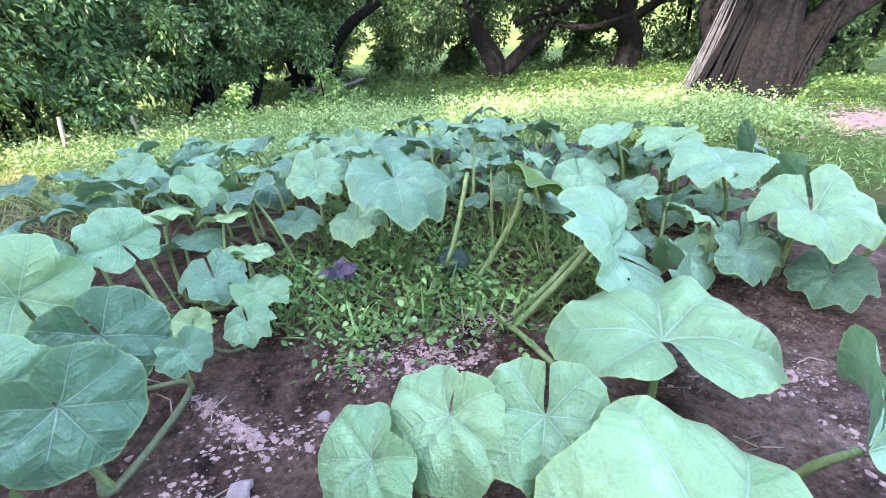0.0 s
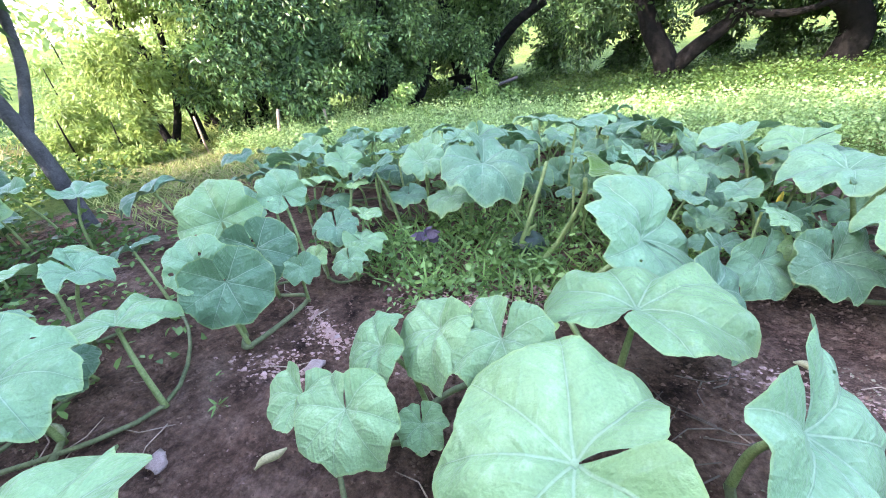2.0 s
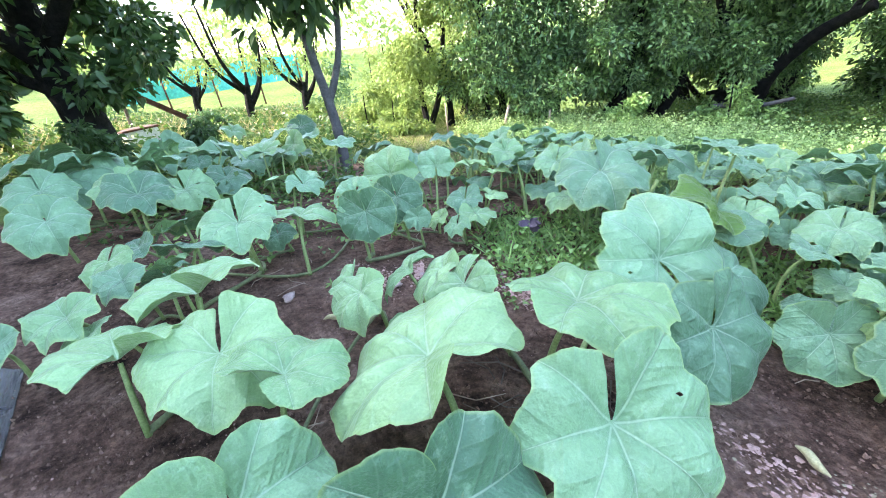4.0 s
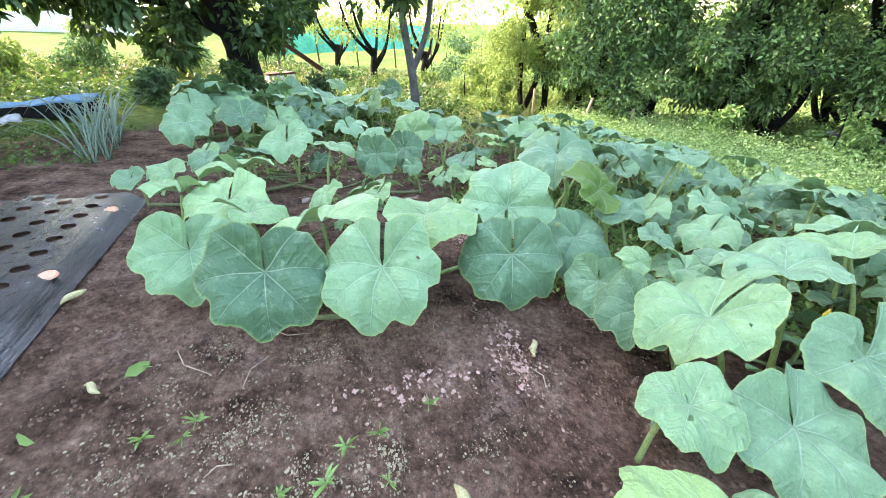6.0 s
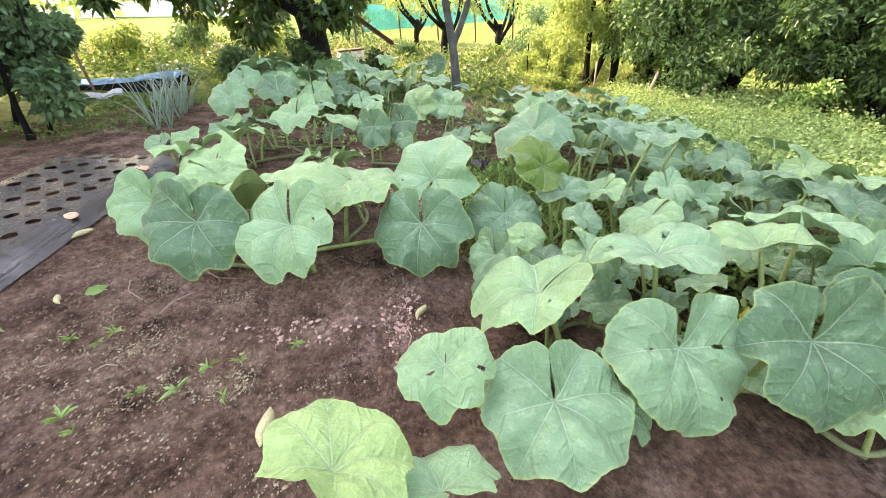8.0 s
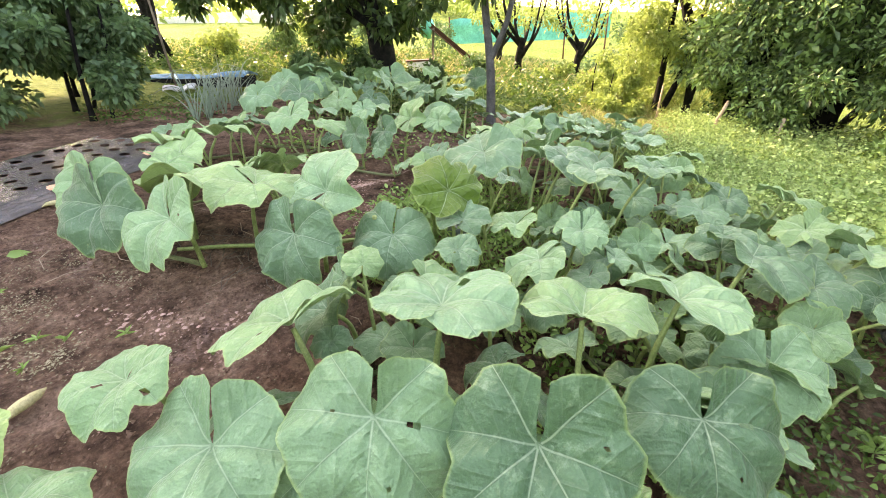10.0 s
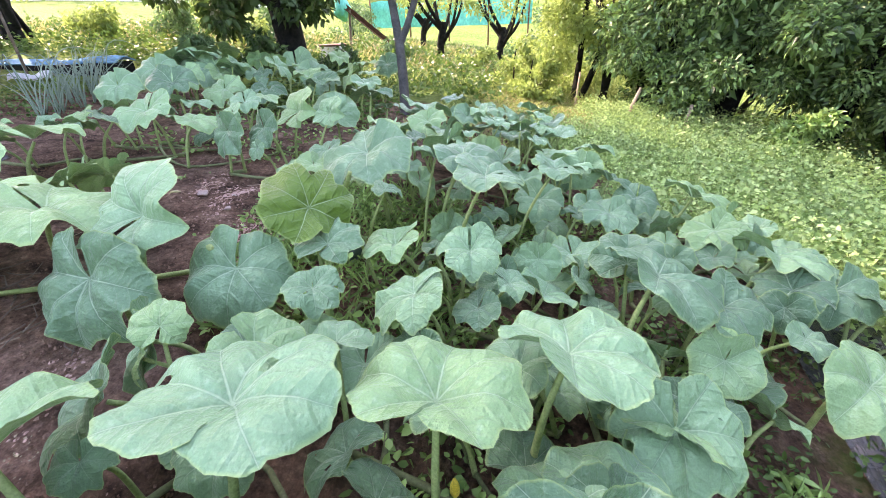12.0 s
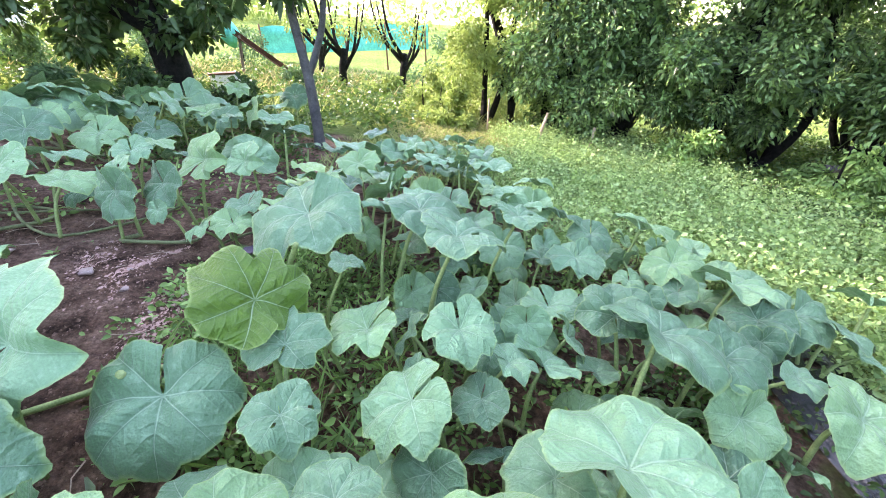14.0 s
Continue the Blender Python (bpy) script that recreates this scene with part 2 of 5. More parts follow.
def mulch_material():
    m, n, l, b = material("black_plastic_film", 0.24, 1.0)
    c = coords(n)
    st = n.new("ShaderNodeMapping")
    st.inputs["Scale"].default_value = (1.4, 55, 3)
    l.new(c, st.inputs["Vector"])
    wr = noise_node(n, l, 1.0, 4, 0.6, st.outputs[0])
    # grey patches: dust on the film plus sky glare painted into the base colour
    dust_glare = noise_node(n, l, 6, 6, 0.7, c)
    l.new(ramp(n, l, dust_glare, (0.40, (0.010, 0.011, 0.014)), (0.80, (0.070, 0.072, 0.080))), b.inputs["Base Color"])
    l.new(ramp(n, l, dust_glare, (0.4, (0.16, 0.16, 0.16)), (0.85, (0.36, 0.36, 0.36))), b.inputs["Roughness"])
    bump(n, l, b, math_node(n, l, "ADD", wr, math_node(n, l, "MULTIPLY", noise_node(n, l, 30, 3, 0.5, c), 0.05)), 1.0, 0.020)
    return m


GROUND, MULCH = ground_material(), mulch_material()


# ---- mesh helpers ----
def mesh_of(name, verts, faces, mat, smooth=True):
    me = bpy.data.meshes.new(name)
    me.from_pydata([tuple(v) for v in verts], [], [tuple(f) for f in faces])
    me.materials.append(mat)
    if smooth:
        me.shade_smooth()
    return me


def child(name, me, parent, m=None, label=""):
    ob = new(name, me)
    ob.parent = parent
    if m is not None:
        ob.matrix_basis = m
    if label:
        ob["label"] = label
    return ob


def tube(points, radii, sides=8, start=0):
    """Vertices and faces of a tapered tube along points."""
    pts = [Vector(p) for p in points]
    vs, fs = [], []
    side = Vector((1, 0, 0.3))
    for i, p in enumerate(pts):
        t = (pts[min(i + 1, len(pts) - 1)] - pts[max(i - 1, 0)]).normalized()
        u = side - t * side.dot(t)
        if u.length < 1e-3:
            u = t.orthogonal()
        u.normalize()
        side = u
        w = t.cross(u)
        for k in range(sides):
            a = 2 * math.pi * k / sides
            vs.append(p + (u * math.cos(a) + w * math.sin(a)) * radii[i])
    for i in range(len(pts) - 1):
        for k in range(sides):
            a, b = i * sides + k, i * sides + (k + 1) % sides
            fs.append((start + a, start + b, start + b + sides, start + a + sides))
    fs.append(tuple(start + k for k in reversed(range(sides))))
    fs.append(tuple(start + (len(pts) - 1) * sides + k for k in range(sides)))
    return vs, fs


def tubes(name, runs, mat, sides=8):
    vs, fs = [], []
    for points, radii in runs:
        v, f = tube(points, radii, sides, len(vs))
        vs += v
        fs += f
    return mesh_of(name, vs, fs, mat)


def bend(points, n=6):
    """A smooth curve through points (Catmull-Rom)."""
    p = [Vector(q) for q in points]
    p = [2 * p[0] - p[1]] + p + [2 * p[-1] - p[-2]]
    out = []
    for i in range(1, len(p) - 2):
        for k in range(n):
            t = k / n
            a, b, c, d = p[i - 1 : i + 3]
            out.append(0.5 * (2 * b + (c - a) * t + (2 * a - 5 * b + 4 * c - d) * t * t + (3 * b - a - 3 * c + d) * t**3))
    return out + [p[-2]]


def taper(n, a, b):
    return [a + (b - a) * i / (n - 1) for i in range(n)]


def blades(name, base, along, length, width, mat, rng, fold=0.18, droop=0.15, fine=True):
    """Many small folded leaves as one mesh: base points, unit directions, lengths, widths."""
    k = len(base)
    side = np.cross(along, rng.normal(size=(k, 3)))
    side /= np.linalg.norm(side, axis=1)[:, None] + 1e-9
    up = np.cross(side, along)
    up *= np.where(up[:, 2:3] < 0, -1, 1)
    L, Wd = np.asarray(length)[:, None], np.asarray(width)[:, None]
    tip = base + along * L - np.array([0, 0, 1]) * L * droop
    if fine:
        m1, m2 = base + along * L * 0.28, base + along * L * 0.66 - np.array([0, 0, 1]) * L * droop * 0.4
        out = [base]
        for m, s, k_ in ((m1, 1, 0.46), (m2, 1, 0.40)):
            out.append(m + side * Wd * k_ * s + up * Wd * fold)
        out.append(tip)
        for m, s, k_ in ((m2, -1, 0.40), (m1, -1, 0.46)):
            out.append(m + side * Wd * k_ * s + up * Wd * fold)
        vs = np.stack(out, 1).reshape(-1, 3)
        i = np.arange(k)[:, None] * 6
        fs = np.concatenate([i + [0, 1, 2], i + [0, 2, 3], i + [0, 3, 4], i + [0, 4, 5]], 1).reshape(-1, 3)
    else:
        mid = base + along * L * 0.45
        a, c = mid + side * Wd * 0.5 + up * Wd * fold, mid - side * Wd * 0.5 + up * Wd * fold
        vs = np.stack([base, a, tip, c], 1).reshape(-1, 3)
        i = np.arange(k)[:, None] * 4
        fs = np.concatenate([i + [0, 1, 2], i + [0, 2, 3]], 1).reshape(-1, 3)
    me = bpy.data.meshes.new(name)
    me.vertices.add(len(vs))
    me.vertices.foreach_set("co", vs.ravel())
    me.loops.add(fs.size)
    me.loops.foreach_set("vertex_index", fs.ravel().astype(np.int32))
    me.polygons.add(len(fs))
    me.polygons.foreach_set("loop_start", np.arange(0, fs.size, 3, dtype=np.int32))
    me.update(calc_edges=True)
    me.validate()
    me.materials.append(mat)
    return me


def unit(v):
    return v / (np.linalg.norm(v, axis=1)[:, None] + 1e-9)


def clumps(rng, centres, radii, count, flat=0.8):
    """Leaf base points gathered round clump centres, and directions that point outwards and droop."""
    pick = rng.integers(0, len(centres), count)
    off = rng.normal(size=(count, 3))
    off = unit(off) * (rng.random(count) ** 0.45)[:, None] * np.asarray(radii)[pick][:, None]
    off[:, 2] *= flat
    d = unit(off) * 0.7 + rng.normal(size=(count, 3)) * 0.5
    d[:, 2] -= 0.25
    return np.asarray(centres)[pick] + off, unit(d)


# ---- ground ----
def ground():
    near = np.arange(-4.0, 4.61, 0.05)
    xs = np.concatenate([[-400, -150, -70, -40, -25, -18, -13, -10, -8, -6.5, -5.5, -4.7], near, [5.2, 6, 7, 8.5, 10, 13, 18, 25, 40, 70, 150, 400]])
    ys = np.concatenate([[-400, -150, -70, -40, -25, -18, -13, -10, -8, -6.5, -5.5, -4.7], near, [5.2, 6, 7, 8.5, 10, 13, 18, 25, 40, 70, 150, 400]])
    vs = []
    for y in ys:
        for x in xs:
            z = float(land(x, y))
            if abs(x) < 6 and abs(y) < 6:
                z += 0.035 * noise.noise((x * 1.3, y * 1.3, 0.0)) + 0.014 * noise.noise((x * 6, y * 6, 3.0)) + 0.006 * noise.noise((x * 17, y * 17, 7.0))
            if x < -11:
                z += 0.10 * (-11 - max(x, -45))
            vs.append((x, y, z))
    w = len(xs)
    fs = [(j * w + i, j * w + i + 1, (j + 1) * w + i + 1, (j + 1) * w + i) for j in range(len(ys) - 1) for i in range(w - 1)]
    return tagged(new("ground", mesh_of("ground", vs, fs, GROUND)), "dark brown garden soil giving way to sunlit grass", "ground", kind="structure")


ground()


# ---- pumpkin leaves ----
def leaf_mesh(seed, mat, rings=20, spokes=96, holes=0, lobed=None):
    """A broad pumpkin leaf one unit wide: stalk at the origin, tip along +x, a notch behind between two raised rear lobes, shallow lobes, a wavy rim."""
    rng = np.random.default_rng(seed)
    mains = np.array([a + rng.uniform(-0.08, 0.08) for a in (0.0, 0.74, -0.74, 1.50, -1.50, 2.35, -2.35)])
    lap = math.pi + rng.uniform(-0.10, 0.16)
    th = np.unique(np.concatenate([np.linspace(-lap, lap, spokes), mains]).round(4))
    spokes = len(th)
    ph = rng.uniform(0, 6.28, 8)
    deep = (0.125 if lobed is None else lobed) * rng.uniform(0.6, 1.5)
    edge = 0.505 + 0.070 * np.cos(th) - 0.025 * np.cos(2 * th)
    for k, mid in enumerate((0.37, -0.37, 1.12, -1.12, 1.95, -1.95)):
        dent = deep * rng.uniform(0.25, 1.3) * (1.0 if k < 4 else 0.5)
        edge = edge * (1 - dent * np.exp(-np.abs((th - mid - rng.uniform(-0.07, 0.07)) / 0.20) ** 2))
    edge = edge + 0.014 * np.sin(2 * th + ph[0]) + 0.009 * np.sin(9 * th + ph[1]) + 0.006 * np.sin(17 * th + ph[2]) + 0.0035 * np.sin(41 * th + ph[3])
    # two round rear lobes that meet over the stalk
    turn = rng.uniform(2.05, 2.40)
    edge = edge * np.where(np.abs(th) > turn, np.clip(np.cos(np.abs(th) - turn), 0.05, 1) ** rng.uniform(0.65, 1.0), 1.0)
    rho = np.linspace(0.03, 1, rings) ** 0.9
    T, Rr = np.meshgrid(th, rho)
    R_ = Rr * edge[None, :]
    Tw = T * (1 - 0.09 * np.exp(-((R_ / 0.11) ** 2)))
    x, y = R_ * np.cos(Tw), R_ * np.sin(Tw)
    px, py, r, tt = x.ravel(), y.ravel(), R_.ravel(), T.ravel()
    off = np.min(np.abs(tt[:, None] - mains), 1)
    across, along = r * np.sin(np.minimum(off, 1.2)), r * np.cos(off)
    wander = np.array([noise.noise((a * 5, b * 5, seed * 3.7)) for a, b in zip(px, py)])
    main = across / (0.0075 * np.clip(1.25 - r / 0.55, 0.30, 1.2))
    side = (along - 0.80 * across) / 0.105 + 0.45 * wander
    r2 = r / 0.5
    cup, fold = rng.uniform(0.12, 0.24), rng.uniform(0.0, 0.30)
    z = cup * r2**0.9 - rng.uniform(0.12, 0.22) * r2**2.4
    z += fold * np.sqrt(py**2 + 0.004) * np.clip(1.4 - r2, 0.2, 1) - rng.uniform(0.10, 0.75) * np.clip(px, 0, 1) ** 2 + rng.uniform(-0.40, 0.40) * px * py
    z += r2**2 * (0.040 * np.sin(2 * tt + ph[4]) + 0.036 * np.sin(4 * tt + ph[5]) + 0.026 * np.sin(7 * tt + ph[6]) + 0.010 * np.sin(13 * tt + ph[7]))
    rear = np.clip((np.abs(tt) - 1.75) / 1.4, 0, 1) ** 1.3
    z += rear * r2 * np.where(tt > 0, rng.uniform(0.14, 0.48), rng.uniform(0.10, 0.40))
    z += 0.050 * r2**0.8 * np.sin(np.clip(off / 0.37, 0, 1) * math.pi / 2) ** 1.2
    z += 0.050 * wander * r2 + np.array([0.008 * noise.noise((a * 15, b * 15, seed)) for a, b in zip(px, py)])
    rim = np.clip((Rr.ravel() - 0.955) / 0.045, 0, 1)
    vs = np.column_stack([px, py, z])
    fs = []
    gone = [(rng.integers(6, rings - 3), rng.integers(12, spokes - 12), rng.integers(1, 3)) for _ in range(holes)]
    for j in range(rings - 1):
        for i in range(spokes - 1):
            if any(abs(j - a) <= c // 2 and abs(i - b) < c for a, b, c in gone):
                continue
            k = j * spokes + i
            fs.append((k, k + 1, k + 1 + spokes, k + spokes))
    fs.append(tuple(range(spokes - 1, -1, -1)))
    me = mesh_of("leaf", vs, fs, mat)
    for key, values in (("main", main), ("side", side), ("rim", rim)):
        at = me.attributes.new(key, "FLOAT", "POINT")
        at.data.foreach_set("value", values.astype(np.float32))
    return me


LEAVES = [leaf_mesh(s, LEAF, holes=h) for s, h in ((1, 0), (2, 1), (3, 0), (4, 0), (5, 3), (6, 0), (7, 0), (8, 0), (9, 0), (10, 2))]
YOUNG = [leaf_mesh(s, LEAF_YOUNG) for s in (11, 12, 13)]
BACKLIT = [leaf_mesh(s, LEAF_BACKLIT_YELLOW, holes=1, lobed=0.26) for s in (21, 22)]
SMALL = [leaf_mesh(s, LEAF, 10, 48) for s in (31, 32, 33, 34)]

ALL_LEAVES = []


def pumpkin_plant(leaves, label, seed, meshes=LEAVES, vine=True, group="pumpkin vines"):
    """A trailing pumpkin vine: leaves as (x, y, height, width, heading, droop), each on its own stalk."""
    rng = random.Random(seed)
    x0, y0 = sum(q[0] for q in leaves) / len(leaves), sum(q[1] for q in leaves) / len(leaves)
    root = tagged(new("pumpkin_plant"), label, "pumpkin plant", group)
    origin = on(x0, y0)
    root.location = origin
    feet = []
    for n, (x, y, h, w, az, droop) in enumerate(leaves):
        ALL_LEAVES.append((x, y))
        me = rng.choice(meshes)
        p = on(x, y, h)
        turn = Euler((radians(rng.uniform(-9, 9)), radians(droop), radians(az))).to_matrix().to_4x4()
        size = w * rng.uniform(0.98, 1.06)
        leaf = child("leaf", me, root, Matrix.Translation(p - origin) @ turn @ Matrix.Diagonal((size, size, size, 1)))
        # stalk: from the ground up to the notch of the leaf
        back = Vector((-math.cos(radians(az)), -math.sin(radians(az)), 0))
        reach = 0.22 * h + 0.03
        foot = on(x + back.x * reach + rng.uniform(-0.04, 0.04), y + back.y * reach + rng.uniform(-0.04, 0.04), 0.015)
        feet.append(foot)
        mid = foot.lerp(p, 0.55) + Vector((back.x * 0.02, back.y * 0.02, 0.015))
        run = bend([foot - p, mid - p, Vector((0, 0, -0.004))], 5)
        r = 0.0045 + 0.005 * min(1, w / 0.4)
        pet = tubes("petiole", [(run, taper(len(run), r * 1.25, r * 0.8))], STEM, 7)
        ob = child("petiole", pet, leaf)
        ob.matrix_basis = (turn @ Matrix.Diagonal((size, size, size, 1))).inverted()
    if vine and len(feet) > 2:
        left, path = feet[1:], [feet[0]]
        while left:
            nxt = min(left, key=lambda q: (q - path[-1]).length)
            left.remove(nxt)
            if (nxt - path[-1]).length < 0.9:
                path.append(nxt)
        if len(path) > 2:
            run = [q - origin + Vector((0, 0, 0.012)) for q in bend(path, 6)]
            child("vine", tubes("vine", [(run, taper(len(run), 0.012, 0.006))], VINE, 7), root, label="pale green ribbed vine lying on the soil")
    return root


pumpkin_plant(
    [
    (0.37, 0.6, 0.35, 0.44, 77, -5), (0.08, 0.42, 0.34, 0.26, -101, 15), (-0.1, 0.45, 0.31, 0.26, -126, 20), (-0.25, 0.38, 0.27, 0.24, -146, 20),
    (0.28, 0.17, 0.3, 0.50, -166, 0), (-0.38, 0.2, 0.22, 0.18, -79, 10), (-0.23, 0.18, 0.25, 0.24, -79, 20), (-0.09, 0.26, 0.15, 0.13, -75, 10),
    (0.1, -0.15, 0.27, 0.31, 130, 0),
    ],
    "pale green pumpkin vine spreading over bare soil", 65, YOUNG + LEAVES[2:3])
pumpkin_plant(
    [
    (0.65, 0.38, 0.27, 0.4, -25, 34), (0.6, -0.02, 0.25, 0.4, -5, 44), (0.39, -0.31, 0.24, 0.35, 8, 42), (0.58, 0.9, 0.26, 0.38, -12, 46),
    (0.37, 0.96, 0.38, 0.38, 151, -60), (0.96, 1.23, 0.22, 0.28, -53, 30), (0.76, 1.19, 0.22, 0.26, -42, 50), (0.82, 1.52, 0.28, 0.23, 59, 10),
    ],
    "pumpkin vine with large drooping grey-green leaves", 66, LEAVES)
pumpkin_plant(
    [
    (-0.79, -0.4, 0.26, 0.19, -175, 10),
    (-1.02, -0.29, 0.27, 0.3, 147, 10), (-1.43, -0.31, 0.28, 0.28, -160, 10), (-1.09, -0.08, 0.33, 0.36, -10, 10), (-1.46, -0.01, 0.33, 0.28, 158, 0),
    (-1.09, 0.2, 0.3, 0.32, 150, -5), (-1.73, 0.33, 0.33, 0.33, 162, 0), (-1.59, 0.58, 0.33, 0.2, 157, 0),
    ],
    "pale grey-green pumpkin vine along the soil strip", 67, LEAVES)
pumpkin_plant(
    [
    (-0.26, -0.52, 0.25, 0.32, -167, 0), (-0.14, -0.28, 0.24, 0.40, -21, 10), (-0.49, -0.3, 0.28, 0.42, 162, 0),
    ],
    "young light green pumpkin leaves at the foot of the bed", 83, YOUNG)
pumpkin_plant(
    [
    (-0.97, 0.51, 0.3, 0.3, -23, 60), (-1.06, 0.5, 0.36, 0.22, 154, -60), (-1.02, 0.72, 0.33, 0.29, -28, 45), (-1.33, 0.84, 0.38, 0.34, 152, -65),
    (-1.2, 1.1, 0.42, 0.24, 145, -65), (-0.84, 0.74, 0.25, 0.14, -32, 50),
    ],
    "dark upright pumpkin leaves beside bare soil", 68, LEAVES)
pumpkin_plant(
    [
    (-0.67, -0.9, 0.2, 0.18, -24, 10), (-0.66, -0.69, 0.25, 0.23, -31, 10), (-0.84, -0.54, 0.27, 0.19, -39, 10), (-0.89, -0.39, 0.27, 0.17, -170, 10),
    ],
    "short pumpkin runner creeping towards black film", 69, SMALL)
pumpkin_plant(
    [
    (-0.96, 1.13, 0.24, 0.22, -51, 5), (-0.77, 0.94, 0.18, 0.15, -67, 15), (-0.97, 0.95, 0.16, 0.16, -109, 15), (-1.18, 1.34, 0.27, 0.28, 109, 0),
    (-0.8, 1.09, 0.2, 0.21, 32, 5), (-0.9, 1.28, 0.25, 0.19, 91, 0), (-1.59, 1.67, 0.42, 0.36, 112, 0), (-1.03, 1.41, 0.35, 0.2, 97, 0),
    (-1.28, 1.41, 0.35, 0.22, 103, 0),
    ],
    "small-leaved young pumpkin vine beside weeds", 70, LEAVES + YOUNG)
pumpkin_plant(
    [
    (-0.33, 1.56, 0.45, 0.42, -30, 8), (-0.67, 1.6, 0.45, 0.24, -74, 20), (-0.32, 2.01, 0.48, 0.37, 95, 0), (-0.62, 2.03, 0.45, 0.22, 102, 0),
    (-0.99, 1.88, 0.42, 0.21, 112, 0), (-1.36, 2.22, 0.42, 0.2, 116, 0), (-1.72, 2.53, 0.42, 0.21, 119, 0), (-1.58, 2.15, 0.4, 0.26, 120, 0),
    (-1.22, 2.0, 0.38, 0.17, 115, 0), (-0.91, 2.41, 0.45, 0.19, 106, 0), (0.04, 2.1, 0.52, 0.31, 87, 0), (-0.22, 2.41, 0.5, 0.22, 93, 0),
    ],
    "grey-green pumpkin vine in the middle of the bed", 71, LEAVES)
pumpkin_plant(
    [
    (0.15, 1.53, 0.42, 0.13, -97, 60), (0.09, 1.72, 0.45, 0.12, 85, 0),
    ],
    "small pumpkin vine beside a pumpkin", 72, LEAVES)
pumpkin_plant(
    [
    (1.39, 1.56, 0.33, 0.36, 5, 35), (1.38, 1.9, 0.35, 0.37, -7, 35), (1.23, 2.24, 0.36, 0.3, 4, 30), (1.49, 1.23, 0.25, 0.33, 7, 20),
    (1.43, 0.98, 0.3, 0.22, -9, 5), (1.7, 0.77, 0.3, 0.27, 151, 10), (1.69, 0.96, 0.22, 0.22, -160, 10), (1.72, 0.82, 0.2, 0.12, -128, 10),
    (1.19, 1.26, 0.34, 0.38, -99, 5), (1.12, 1.32, 0.25, 0.11, 14, 20), (1.03, 1.53, 0.2, 0.18, 6, 20),
    ],
    "pale pumpkin vine at the trodden edge of the bed", 73, LEAVES + YOUNG)
pumpkin_plant(
    [
    (1.08, 1.64, 0.41, 0.38, 176, -5), (1.03, 2.0, 0.42, 0.32, 167, -5), (0.85, 2.28, 0.415, 0.35, 129, 0), (0.43, 1.27, 0.25, 0.33, 0, 30),
    (0.34, 1.56, 0.33, 0.23, 179, -30), (-0.37, 1.87, 0.45, 0.24, 152, 5), (0.25, 1.78, 0.3, 0.25, -80, 0), (0.34, 2.05, 0.363, 0.21, 7, 10),
    (0.55, 1.89, 0.31, 0.25, -82, 10), (0.56, 1.58, 0.3, 0.18, 20, 10),
    ],
    "broad-leaved pumpkin vine with insect-eaten leaves", 74, LEAVES)
pumpkin_plant(
    [
    (0.78, 1.72, 0.3, 0.18, -163, 0), (0.5, 2.08, 0.25, 0.16, -45, 5), (0.42, 2.18, 0.3, 0.16, 105, 5), (0.23, 2.3, 0.3, 0.16, -7, 50),
    (-0.15, 2.65, 0.35, 0.22, -16, 5), (0.25, 2.61, 0.33, 0.24, 162, -40), (0.44, 2.63, 0.4, 0.37, 108, 5), (-0.59, 2.57, 0.38, 0.23, 169, 0),
    (0.5, 2.81, 0.35, 0.24, 22, 5), (0.54, 3.05, 0.3, 0.14, 39, 5), (0.66, 3.16, 0.25, 0.29, 35, 15), (0.91, 2.52, 0.28, 0.24, 143, 15),
    (1.12, 2.32, 0.3, 0.19, 15, 5),
    ],
    "dense pumpkin vine with overlapping dark leaves", 75, LEAVES)
pumpkin_plant(
    [
    (-2.62, -1.07, 0.35, 0.38, 11, 20), (-2.01, -0.51, 0.35, 0.37, 16, 20), (-2.92, -1.0, 0.4, 0.46, -162, 0), (-2.75, -0.51, 0.35, 0.34, 100, 30),
    (-1.93, -0.94, 0.3, 0.36, 13, 30), (-2.94, -0.85, 0.45, 0.41, -171, 0), (-2.37, -0.28, 0.27, 0.38, 9, 20), (-2.61, 0.01, 0.27, 0.34, 5, 10),
    (-3.35, 0.3, 0.25, 0.4, 5, 10), (-3.57, -0.15, 0.3, 0.41, -175, 0), (-3.39, 0.68, 0.2, 0.41, 177, 0), (-2.89, -1.01, 0.35, 0.5, 26, 20),
    (-4.15, -1.28, 0.4, 0.53, -155, 0), (-4.31, -0.35, 0.27, 0.57, 21, 20),
    ],
    "tall light green pumpkin plant in the second row", 76, LEAVES)
pumpkin_plant(
    [
    (-2.23, 1.13, 0.38, 0.38, -170, 0), (-1.45, 1.06, 0.36, 0.3, -167, -60), (-1.76, 1.56, 0.36, 0.29, 105, 0), (-1.84, 1.35, 0.36, 0.19, 180, 0),
    (-1.53, 0.35, 0.36, 0.23, 24, 10),
    ],
    "grey-green pumpkin vine before the forked tree", 77, LEAVES)
